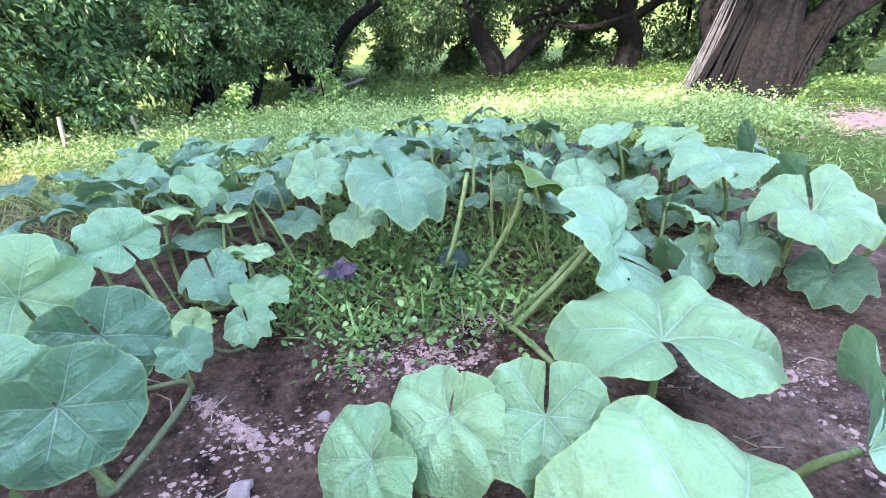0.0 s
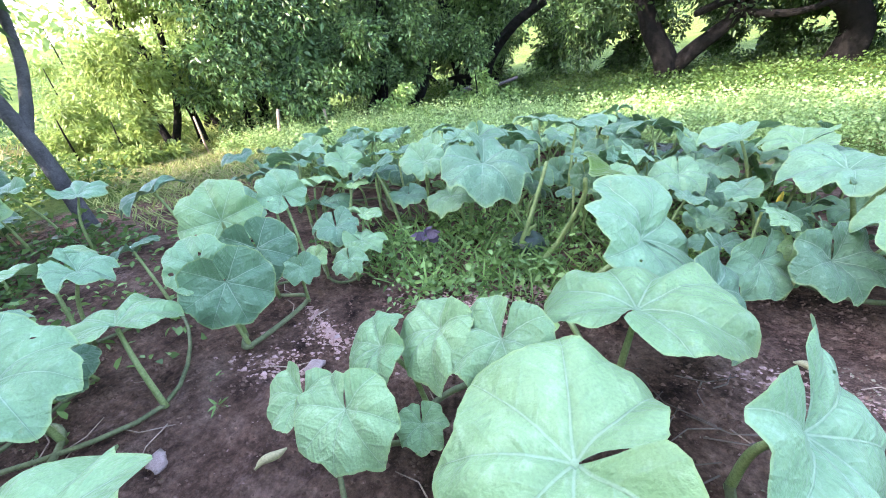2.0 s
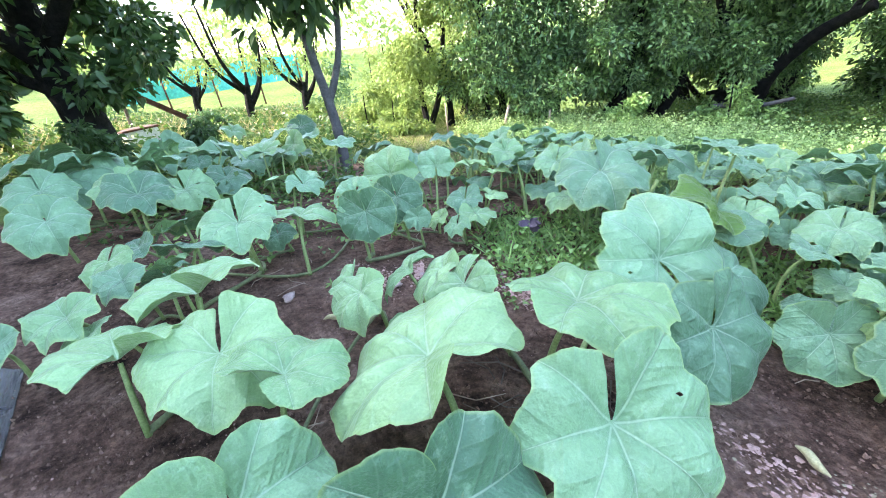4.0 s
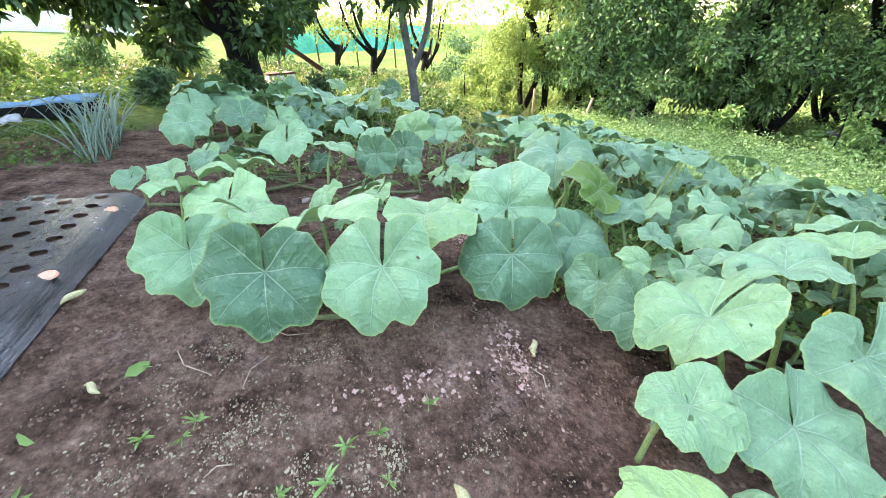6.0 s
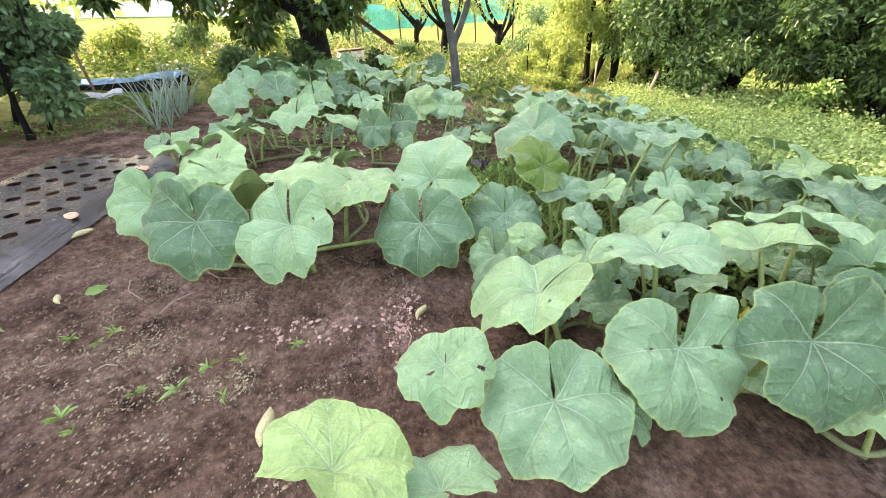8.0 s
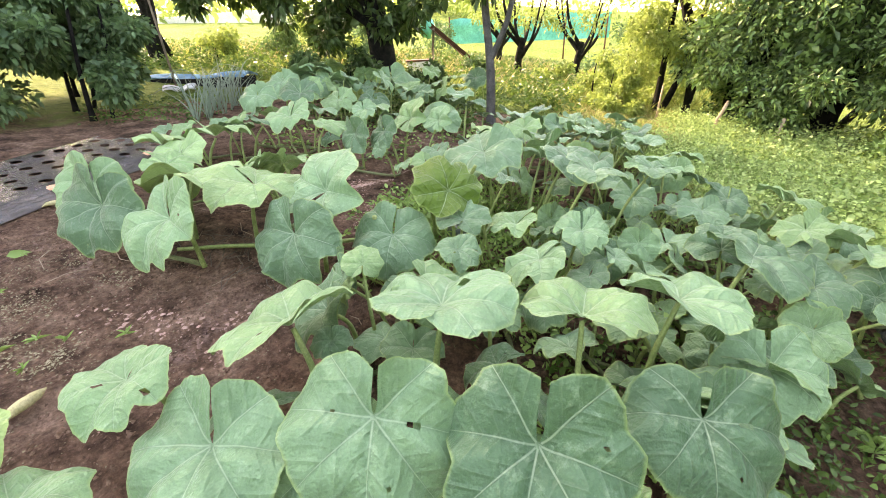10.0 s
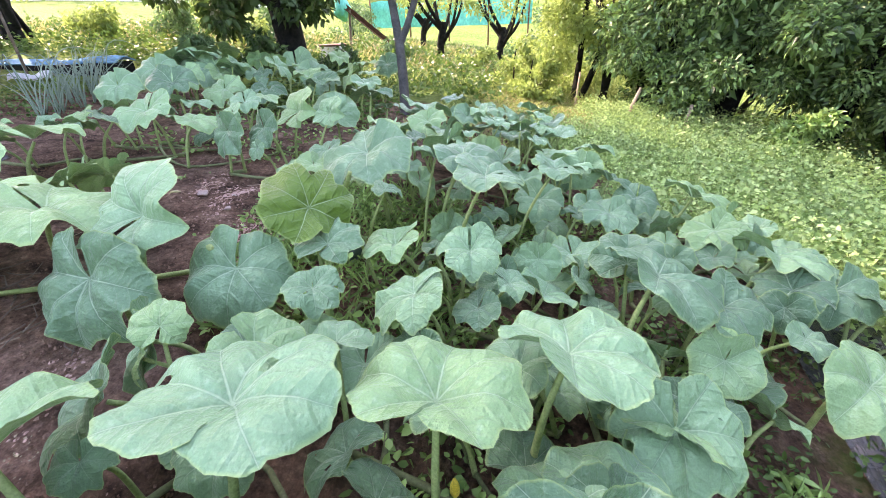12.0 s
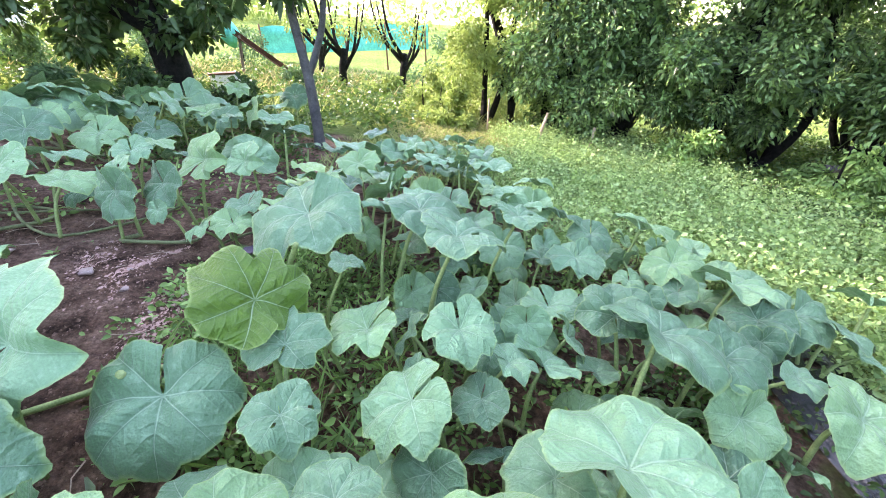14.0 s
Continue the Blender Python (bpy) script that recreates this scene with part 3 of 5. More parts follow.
pumpkin_plant(
    [
    (-1.48, 2.24, 0.35, 0.29, 172, 0), (-1.56, 2.49, 0.38, 0.27, 148, 0), (-0.82, 2.22, 0.33, 0.24, -44, 10), (-0.57, 2.76, 0.36, 0.22, 122, 10),
    (-0.44, 2.87, 0.33, 0.21, -15, 10), (-0.43, 3.13, 0.36, 0.3, 119, 5), (-0.36, 2.38, 0.3, 0.22, -16, 30), (-0.13, 3.1, 0.33, 0.24, -5, 10),
    (-1.13, 2.81, 0.38, 0.24, 144, 0), (0.06, 3.25, 0.33, 0.33, 108, 5), (0.23, 3.36, 0.3, 0.26, -30, 10), (0.23, 3.22, 0.28, 0.24, -51, 10),
    (0.33, 3.45, 0.3, 0.21, 84, 10), (0.19, 3.79, 0.3, 0.28, 116, 5),
    ],
    "pumpkin vine at the edge of the weedy field", 78, LEAVES)
pumpkin_plant(
    [
    (-1.16, -0.62, 0.25, 0.22, -51, 10), (-1.19, -0.5, 0.28, 0.21, -82, 10), (-1.36, -0.41, 0.28, 0.22, -159, 10), (-0.57, -0.63, 0.2, 0.2, -80, 10),
    (-1.34, 0.1, 0.15, 0.18, -16, 20),
    ],
    "pale pumpkin runner with overlapping leaves", 79, LEAVES)
pumpkin_plant(
    [
    (-2.38, -0.63, 0.36, 0.32, -1, 20), (-2.83, -0.41, 0.42, 0.31, 174, 0), (-3.16, -0.72, 0.42, 0.31, -177, 0), (-2.88, -0.13, 0.36, 0.22, -6, 10),
    (-3.03, 0.1, 0.36, 0.24, 162, 0), (-2.69, 0.48, 0.36, 0.22, 165, 0), (-2.91, -0.64, 0.35, 0.46, 32, 20), (-3.16, -0.47, 0.35, 0.45, 116, 20),
    (-3.42, -1.16, 0.42, 0.56, -146, 0), (-3.68, 0.1, 0.32, 0.4, 31, 10),
    ],
    "light green pumpkin plant in the second row", 80, LEAVES)
# this leaf's backlight is put into its colour
pumpkin_plant(
    [
    (0.25, 1.48, 0.42, 0.31, -140, -62),
    ],
    "upright pumpkin leaf, light from behind in its yellow-green colour", 81, BACKLIT)
pumpkin_plant(
    [
    (0.82, 1.3, 0.33, 0.13, -162, -50), (0.86, 1.26, 0.26, 0.11, -60, 40),
    ],
    "pale young pumpkin leaves standing upright", 82, YOUNG)


def filler(count, region, seed, label, h=(0.28, 0.42), w=(0.18, 0.30), apart=0.17, meshes=LEAVES, steep=48):
    """Leaves spread over a stretch of the bed where none stands yet, as vines of eight leaves."""
    rng = random.Random(seed)
    got = []
    for _ in range(count * 30):
        x0, x1, y0, y1 = region[:4]
        x, y = rng.uniform(x0, x1), rng.uniform(y0, y1)
        if len(region) > 4 and not region[4](x, y):
            continue
        if any((x - a) ** 2 + (y - b) ** 2 < apart**2 for a, b in ALL_LEAVES) or any((x - q[0]) ** 2 + (y - q[1]) ** 2 < apart**2 for q in got):
            continue
        got.append((x, y, rng.uniform(*h), rng.uniform(*w), rng.uniform(-180, 180), rng.uniform(-0.6 * steep, steep)))
        if len(got) >= count:
            break
    got.sort(key=lambda q: (round(q[0] / 0.7), q[1]))
    for i in range(0, len(got), 8):
        if got[i : i + 8]:
            pumpkin_plant(got[i : i + 8], label, seed + i, meshes)


pumpkin_plant([
    (0.91, 2.52, 0.28, 0.26, -2, 15),
    (1.12, 2.32, 0.3, 0.26, 144, 5),
    (1.13, 2.23, 0.28, 0.24, -166, 5),
], "dark green pumpkin leaves beside black film", 91)
filler(7, (0.35, 0.75, 2.3, 2.9), 105, "low shaded pumpkin leaves under the broad ones", h=(0.08, 0.18), w=(0.16, 0.24), apart=0.11)
filler(40, (-2.4, -0.5, 1.5, 2.7, lambda x, y: y > 1.4 + 0.25 * (-x - 0.5) and y < 2.9 + 0.3 * x + 0.6), 101, "grey-green pumpkin vine at the far edge of the bed", h=(0.20, 0.42), w=(0.18, 0.27), apart=0.15, meshes=SMALL)
filler(62, (-0.6, 1.05, 1.9, 3.6, lambda x, y: y < 3.7 - 0.15 * x and (x - 0.55) ** 2 + (y - 3.35) ** 2 > 0.09 and not (x > 0.72 and y > 2.45)), 102, "dense dark green pumpkin vine growing over weeds", h=(0.12, 0.28), w=(0.14, 0.22), apart=0.13, meshes=SMALL)
filler(16, (0.65, 1.45, 1.15, 2.5), 104, "low shaded pumpkin leaves under the broad ones", h=(0.10, 0.20), w=(0.18, 0.26), apart=0.12)
filler(16, (-4.2, -2.7, -1.0, 1.0, lambda x, y: y > -1.5 - 0.45 * (x + 1.9) - 1.0), 103, "shaded pumpkin vine in the second row", h=(0.25, 0.5), w=(0.22, 0.32), meshes=SMALL)


# ---- pumpkin, flower, small things on the soil ----
def pumpkin(x, y, r):
    vs, fs, seg, ring = [], [], 40, 14
    for j in range(ring + 1):
        a = math.pi * j / ring
        for i in range(seg):
            t = 2 * math.pi * i / seg
            k = r * (1 - 0.06 * (1 - abs(math.cos(5 * t)))) * math.sin(a)
            vs.append((k * math.cos(t), k * math.sin(t), r * 0.78 * math.cos(a) - 0.18 * r * math.exp(-((a / 0.45) ** 2))))
    for j in range(ring):
        for i in range(seg):
            fs.append((j * seg + i, j * seg + (i + 1) % seg, (j + 1) * seg + (i + 1) % seg, (j + 1) * seg + i))
    body = tagged(new("pumpkin", mesh_of("pumpkin", vs, fs, PUMPKIN)), "small dark green ribbed pumpkin lying among weeds", "pumpkin")
    body.location = on(x, y, r * 0.74)
    run = bend([(0, 0, 0.55 * r), (0.1 * r, 0.1 * r, 0.9 * r), (0.5 * r, 0.2 * r, 1.2 * r)], 4)
    child("stem", tubes("stem", [(run, taper(len(run), 0.012, 0.009))], STEM), body, label="thick pale green stem")
    return body


pumpkin(0.58, 2.55, 0.075)
pumpkin(-0.10, 1.47, 0.085)


def thick_stalks():
    """The long bare stalks that rise round the pumpkin."""
    for pts, r in (
        ([on(-0.02, 1.32, 0.03), on(0.06, 1.36, 0.14), on(0.16, 1.36, 0.36), on(0.17, 1.34, 0.46)], 0.012),
        ([on(-0.12, 1.42, 0.10), on(-0.08, 1.45, 0.22), on(-0.04, 1.52, 0.38), on(-0.02, 1.56, 0.47)], 0.011),
        ([on(0.10, 1.02, 0.03), on(0.22, 1.10, 0.10), on(0.34, 1.15, 0.22), on(0.42, 1.19, 0.32)], 0.014),
        ([on(0.12, 1.10, 0.03), on(0.25, 1.18, 0.10), on(0.36, 1.24, 0.20)], 0.013),
        ([on(-0.3, 1.62, 0.02), on(0.10, 1.04, 0.04), on(0.28, 0.70, 0.03), on(0.40, 0.42, 0.03), on(0.52, 0.2, 0.03)], 0.012),
    ):
        run = bend(pts, 6)
        o = Vector(pts[0])
        ob = tagged(new("pumpkin_stalk", tubes("pumpkin_stalk", [([q - o for q in run], taper(len(run), r, r * 0.8))], STEM)), "pale green hairy pumpkin stalk rising from the soil", "stalk", "bare stalks")
        ob.location = o


thick_stalks()


def lump(name, size, mat, seed, flat=0.6, rough=0.25):
    bm = bmesh.new()
    bmesh.ops.create_icosphere(bm, subdivisions=2, radius=1)
    for v in bm.verts:
        k = 1 + rough * noise.noise(v.co * 1.6 + Vector((seed, 0, 0))) + 0.4 * rough * noise.noise(v.co * 4 + Vector((0, seed, 0)))
        v.co = Vector((v.co.x * k * size, v.co.y * k * size * 0.75, v.co.z * k * size * flat))
    me = bpy.data.meshes.new(name)
    bm.to_mesh(me)
    bm.free()
    me.materials.append(mat)
    me.shade_smooth()
    return me


for n, (x, y, s) in enumerate(((-0.48, 0.68, 0.022), (-0.63, 0.45, 0.036), (-0.82, 0.0, 0.036), (-0.30, 0.86, 0.016), (-0.42, 0.95, 0.016), (-0.10, 1.05, 0.02), (-0.66, 0.62, 0.018))):
    ob = tagged(new("stone", lump("stone", s, STONE, n, 0.42, 0.55)), "pale pinkish stone half sunk in dark soil", "stone", "stones on the soil")
    ob.location, ob.rotation_euler = on(x, y, s * 0.35), (0, 0, n * 1.3)


def seed_pod(x, y, az, length, mat, label):
    run = bend([(-length / 2, 0, 0.008), (-length * 0.2, 0.006, 0.014), (length * 0.2, -0.004, 0.014), (length / 2, 0, 0.01)], 4)
    n = len(run)
    me = tubes("fallen_pod", [(run, [max(0.0025, length * 0.14 * math.sin(math.pi * (i + 0.35) / n)) for i in range(n)])], mat, 8)
    ob = tagged(new("fallen_pod", me), label, "dry pod", "fallen pods")
    ob.location, ob.rotation_euler = on(x, y, 0.012), (0, 0, radians(az))


for x, y, az, length in ((-0.50, 0.11, 60, 0.09), (-0.37, -0.02, 75, 0.09), (-0.33, -0.06, 50, 0.08), (1.39, 0.465, 8, 0.13), (0.84, -0.51, 50, 0.08), (0.87, 0.88, 160, 0.09), (0.30, -0.80, 150, 0.10), (-0.58, 0.32, 130, 0.06)):
    seed_pod(x, y, az, length, PODMAT, "cream-coloured dry pod lying on bare soil")


def sprout(x, y, seed, size=0.09, count=9, label="small green seedling in bare soil"):
    rng = np.random.default_rng(seed)
    root = tagged(new("seedling"), label, "seedling", "seedlings on the soil")
    root.location = on(x, y, 0.005)
    me = blades("leaf", np.array([[0.01, 0, 0]]), np.array([[1.0, 0, 0.25]]), [1.0], [0.24], WEED, rng, 0.2, 0.35)
    for _ in range(count):
        k = size * rng.uniform(0.6, 1.2)
        child("leaf", me, root, Euler((rng.uniform(-0.3, 0.3), -rng.uniform(0.0, 0.9), rng.uniform(0, 6.28))).to_matrix().to_4x4() @ Matrix.Diagonal((k, k, k, 1)))


for n, (x, y, s) in enumerate(((-0.40, 0.82, 0.06), (-0.83, 0.21, 0.10), (1.26, 0.15, 0.12), (1.16, 0.20, 0.09), (1.05, -0.22, 0.08), (1.28, 0.30, 0.07), (1.55, -0.62, 0.14), (1.40, -0.05, 0.06), (-0.95, 0.30, 0.07), (1.05, 0.45, 0.09), (0.75, -0.42, 0.07), (-0.45, 1.25, 0.08), (1.27, 0.04, 0.10), (1.13, 0.29, 0.09), (1.0, -0.2, 0.09), (1.04, -0.32, 0.08), (1.36, -0.11, 0.09))):
    sprout(x, y, 300 + n, s * 0.45)
for n in range(4):
    sprout(0.84 + 0.05 * math.cos(n * 1.7), 2.96 + 0.05 * math.sin(n * 1.7), 330 + n, 0.07, 12, "bright green weed beside the black film")


def fallen_leaf(x, y, h, az, length, mat, label):
    rng = np.random.default_rng(int(abs(x * 100)))
    me = blades("fallen_leaf", np.array([[0.0, 0, 0]]), np.array([[1.0, 0, 0.05]]), [length], [length * 0.5], mat, rng, 0.12, 0.08)
    ob = tagged(new("fallen_leaf", me), label, "leaf", "fallen leaves")
    ob.location, ob.rotation_euler = on(x, y, h), (0.1, 0, radians(az))


def cut_stem(a, b):
    p, q = on(*a, 0.012), on(*b, 0.016)
    root = tagged(new("cut_stem"), "cut green stem with a few leaves lying on soil", "stem")
    root.location = p
    child("stalk", tubes("stalk", [([(0, 0, 0), (q - p) * 0.5 + Vector((0, 0, 0.006)), q - p], [0.008, 0.0075, 0.006])], STEM, 8), root)
    rng = np.random.default_rng(3)
    me = blades("leaf", np.array([[0.0, 0, 0]]), np.array([[1.0, 0, 0.2]]), [0.055], [0.016], WEED, rng, 0.2, 0.2)
    for k in range(6):
        child("leaf", me, root, Matrix.Translation(q - p) @ Euler((0, -0.2, 0.9 * k + 0.3)).to_matrix().to_4x4())


def flower_bud(x, y, h):
    root = tagged(new("flower_bud"), "pale yellow closed pumpkin flower on a thin stalk", "flower")
    root.location = on(x, y)
    child("stalk", tubes("stalk", [(bend([(0.02, 0, 0), (0.005, 0, h * 0.5), (0, 0, h)], 4), taper(9, 0.004, 0.003))], STEM, 6), root)
    child("petals", tubes("petals", [([(0, 0, h), (0, 0, h + 0.015), (0.003, 0, h + 0.04), (0.006, 0, h + 0.07)], [0.006, 0.012, 0.011, 0.003])], YELLOW, 9), root, label="furled yellow petals")


fallen_leaf(0.49, 1.06, 0.05, 30, 0.09, LEAF_BACKLIT_YELLOW, "yellowed fallen leaf among pumpkin stalks")
fallen_leaf(0.79, -0.45, 0.012, 140, 0.08, WEED, "small green fallen leaf on bare soil")
fallen_leaf(0.98, -0.62, 0.012, 60, 0.07, WEED, "small green fallen leaf on bare soil")
cut_stem((1.29, -0.62), (1.20, -0.52))
flower_bud(1.02, 2.03, 0.12)


def purple_seedling(x, y):
    rng = np.random.default_rng(5)
    ang = rng.uniform(0, 6.28, 14)
    d = unit(np.column_stack([np.cos(ang), np.sin(ang), rng.uniform(-0.1, 0.6, 14)]))
    ob = tagged(new("purple_weed"), "purple-leaved weed seedling among green weeds", "weed")
    ob.location = on(x, y)
    child("leaves", blades("leaves", np.zeros((14, 3)) + [0, 0, 0.17] + d * 0.008, d, rng.uniform(0.05, 0.09, 14), rng.uniform(0.035, 0.055, 14), PURPLE, rng, 0.1, 0.3), ob)
    child("stem", tubes("stem", [([(0, 0, 0), (0.005, 0, 0.09), (0, 0, 0.17)], [0.004, 0.003, 0.003])], STEM, 6), ob, label="thin green stem")


purple_seedling(-0.55, 1.26)


def litter(name, count, region, size, mat, label, seed, flat=0.5):
    """Crumbs scattered on the soil as one object: small faceted lumps."""
    rng = np.random.default_rng(seed)
    vs, fs = [], []
    ring = np.arange(6) * math.pi / 3
    for _ in range(count):
        x, y = region(rng)
        s = size[0] + (size[1] - size[0]) * rng.random() ** 2
        a = rng.uniform(0, 6.28)
        k = rng.uniform(0.55, 1.25, 6) * s
        q = np.column_stack([k * np.cos(ring + a), k * np.sin(ring + a) * rng.uniform(0.3, 1.0), np.full(6, -0.1 * s)])
        q = np.vstack([q, [rng.normal() * 0.2 * s, rng.normal() * 0.2 * s, s * flat * rng.uniform(0.6, 1.2)]])
        z = float(land(x, y)) + 0.035 * noise.noise((x * 1.3, y * 1.3, 0.0)) + 0.014 * noise.noise((x * 6, y * 6, 3.0)) + 0.006 * noise.noise((x * 17, y * 17, 7.0))
        k = len(vs)
        vs += list(q + [x, y, z + s * 0.15 * flat])
        fs += [(k + i, k + (i + 1) % 6, k + 6) for i in range(6)]
    return tagged(new(name, mesh_of(name, vs, fs, mat, False)), label, "litter", kind="stuff")


def patch(cx, cy, rx, ry):
    return lambda rng: (cx + rng.normal() * rx, cy + rng.normal() * ry)


litter("soil_clods", 21000, lambda r: (r.uniform(-1.9, 2.0), r.uniform(-1.2, 1.4)), (0.002, 0.010), CLOD, "loose crumbs and clods of dark brown soil", 1, 1.2)
litter("pale_crumbs", 1500, lambda r: (r.uniform(-1.9, 2.2), r.uniform(-1.1, 1.3)), (0.002, 0.006), FLAKE, "pale grit scattered over dark soil", 2)
for n, (cx, cy, rx, ry, k) in enumerate(((-0.60, 0.62, 0.16, 0.05, 170), (-0.15, 0.92, 0.10, 0.05, 240), (-0.40, 0.92, 0.10, 0.08, 150), (0.86, 0.80, 0.12, 0.04, 170), (0.95, 0.45, 0.04, 0.14, 110), (-0.75, 0.42, 0.10, 0.04, 160), (0.0, 1.12, 0.10, 0.06, 260))):
    litter("dry_soil_flakes", k * 2, patch(cx, cy, rx, ry), (0.003, 0.014), FLAKE, "pinkish dry soil flakes on darker soil", 20 + n, 0.3)
HEAPS = np.random.default_rng(7).normal(size=(46, 2)) * [0.36, 0.42] + [1.22, 0.02]


def heaped(rng):
    c = HEAPS[rng.integers(len(HEAPS))] if rng.random() < 0.75 else np.array([1.22, 0.02]) + rng.normal(size=2) * [0.40, 0.45]
    return tuple(c + rng.normal(size=2) * 0.045)


litter("chaff", 6500, heaped, (0.002, 0.0065), CHAFF, "pale dry chaff strewn on trodden soil", 40, 0.5)
litter("dry_soil_flakes", 330, lambda r: (lambda t: (-0.94 + 0.36 * t + r.normal() * 0.012, 0.78 - 0.22 * t + r.normal() * 0.012))(r.random()), (0.004, 0.015), FLAKE, "pinkish dry soil flakes on darker soil", 41, 0.3)


def twigs(seed, count, region, mat, label, length=(0.05, 0.2)):
    rng = random.Random(seed)
    runs = []
    for _ in range(count):
        x, y = rng.uniform(*region[:2]), rng.uniform(*region[2:])
        a, L = rng.uniform(0, 6.28), rng.uniform(*length)
        pts = [on(x + math.cos(a + 0.3 * k) * L * k / 2, y + math.sin(a + 0.3 * k) * L * k / 2, 0.012 + 0.01 * rng.random()) for k in range(3)]
        runs.append((pts, [0.0025, 0.002, 0.0015]))
    tagged(new("twigs", tubes("twigs", runs, mat, 5)), label, "twigs", kind="stuff")


twigs(1, 34, (-1.2, 1.2, -0.5, 1.3), STRAW, "thin dry stalks lying on the soil")
twigs(2, 40, (0.2, 0.62, 0.15, 0.75), WOOD, "thin dry stalks lying under the vines", (0.08, 0.25))
twigs(3, 90, (-2.4, -1.2, 5.2, 6.6), STRAW, "heap of dry brushwood at the hedge foot", (0.3, 0.7))


litter("dry_straw_patch", 5200, patch(4.0, 4.0, 0.75, 0.26), (0.01, 0.045), FLAKE, "pinkish bare earth with dry straw beside the old tree", 51, 0.2)
twigs(4, 70, (1.5, 2.7, 5.9, 6.8), STRAW, "heap of dry brushwood before the old trees", (0.3, 0.8))


# ---- black plastic mulch ----
def mulch_bed(x, y, turn, length, width, rows, label):
    """Black film over a low bed, planting holes cut through it: u runs along the bed, v across it."""
    vs, fs = [], []
    pitch, seg = 0.15, 16
    first = (width - pitch * rows) / 2

    def up(u, v):
        s = min(1.0, max(0.0, v / 0.10), max(0.0, (width - v) / 0.10))
        return 0.012 + 0.055 * (3 * s * s - 2 * s**3) + 0.006 * noise.noise((u * 3, v * 5, 1.0)) * s + 0.004 * noise.noise((u * 1.5, v * 45, 4.0))

    def add(u, v):
        vs.append((u, -v, up(u, v)))
        return len(vs) - 1

    def strip(v0, v1, n=3):
        k = int(length / 0.05)
        grid = [[add(length * i / k, v0 + (v1 - v0) * j / n) for j in range(n + 1)] for i in range(k + 1)]
        for i in range(k):
            for j in range(n):
                fs.append((grid[i][j], grid[i][j + 1], grid[i + 1][j + 1], grid[i + 1][j]))

    strip(0, first, 5)
    strip(width - first, width, 5)
    for r in range(rows):
        v0 = first + r * pitch
        shift = pitch / 2 if r % 2 else 0.0
        for c in range(int(length / pitch)):
            u0 = c * pitch + shift
            cu, cv = u0 + pitch / 2, v0 + pitch / 2
            rad = 0.031 + 0.003 * noise.noise((u0 * 9, v0 * 9, 0))
            inner, outer = [], []
            for i in range(seg):
                a = 2 * math.pi * (i + 0.5) / seg
                ca, sa = math.cos(a), math.sin(a)
                k = 0.5 * pitch / max(abs(ca), abs(sa))
                inner.append(add(cu + rad * ca * 1.1, cv + rad * sa))
                outer.append(add(cu + k * ca, cv + k * sa))
            for i in range(seg):
                j = (i + 1) % seg
                fs.append((inner[i], outer[i], outer[j], inner[j]))
            for sx in (-1, 1):
                for sy in (-1, 1):
                    q = add(cu + sx * pitch / 2, cv + sy * pitch / 2)
                    near = sorted(outer, key=lambda o: (vs[o][0] - vs[q][0]) ** 2 + (vs[o][1] - vs[q][1]) ** 2)[:2]
                    fs.append((q, near[0], near[1]))
    ob = tagged(new("mulch_sheet", mesh_of("mulch_sheet", vs, fs, MULCH)), label, "mulch film")
    tilt = math.atan(SLOPE)
    ob.matrix_basis = Matrix.Translation(on(x, y)) @ Matrix.Rotation(-tilt, 4, "X") @ Matrix.Rotation(radians(turn), 4, "Z")
    bed_v, bed_f = [], []
    for i in range(41):
        for j in range(13):
            u, v = length * i / 40, width * j / 12
            bed_v.append((u, -v, up(u, v) - 0.022))
    for i in range(40):
        for j in range(12):
            k = i * 13 + j
            bed_f.append((k, k + 1, k + 14, k + 13))
    bed = tagged(new("soil_bed", mesh_of("soil_bed", bed_v, bed_f, CLOD)), "low ridge of dark soil under black film", "soil bed", kind="structure")
    bed.matrix_basis = ob.matrix_basis
    return ob


mulch_bed(-0.86, -0.94, 5.5, 3.6, 0.86, 4, "black plastic mulch film with rows of round holes")
mulch_bed(0.98, 3.12, 165, 1.2, 0.45, 1, "strip of black plastic film under pumpkin leaves")


def peg(x, y, h):
    bm = bmesh.new()
    bmesh.ops.create_cone(bm, cap_ends=True, segments=20, radius1=0.036, radius2=0.030, depth=0.010)
    bmesh.ops.bevel(bm, geom=[e for e in bm.edges if e.calc_length() < 0.02 and abs(e.verts[0].co.z - e.verts[1].co.z) < 1e-4], offset=0.002, segments=1, affect="EDGES")
    me = bpy.data.meshes.new("mulch_peg")
    bm.to_mesh(me)
    bm.free()
    me.materials.append(DISC)
    ob = tagged(new("mulch_peg", me), "round orange plastic disc pinning down black film", "peg", "mulch pegs")
    ob.location, ob.rotation_euler = on(x, y, h), (-math.atan(SLOPE), 0.1, 0)
    child("pin", tubes("pin", [([(0, 0, 0), (0, 0, -0.09)], [0.003, 0.002])], RUST, 6), ob, label="thin steel pin")


peg(-0.56, -1.0, 0.065)
peg(0.19, -0.92, 0.065)
peg(1.3, -0.82, 0.065)


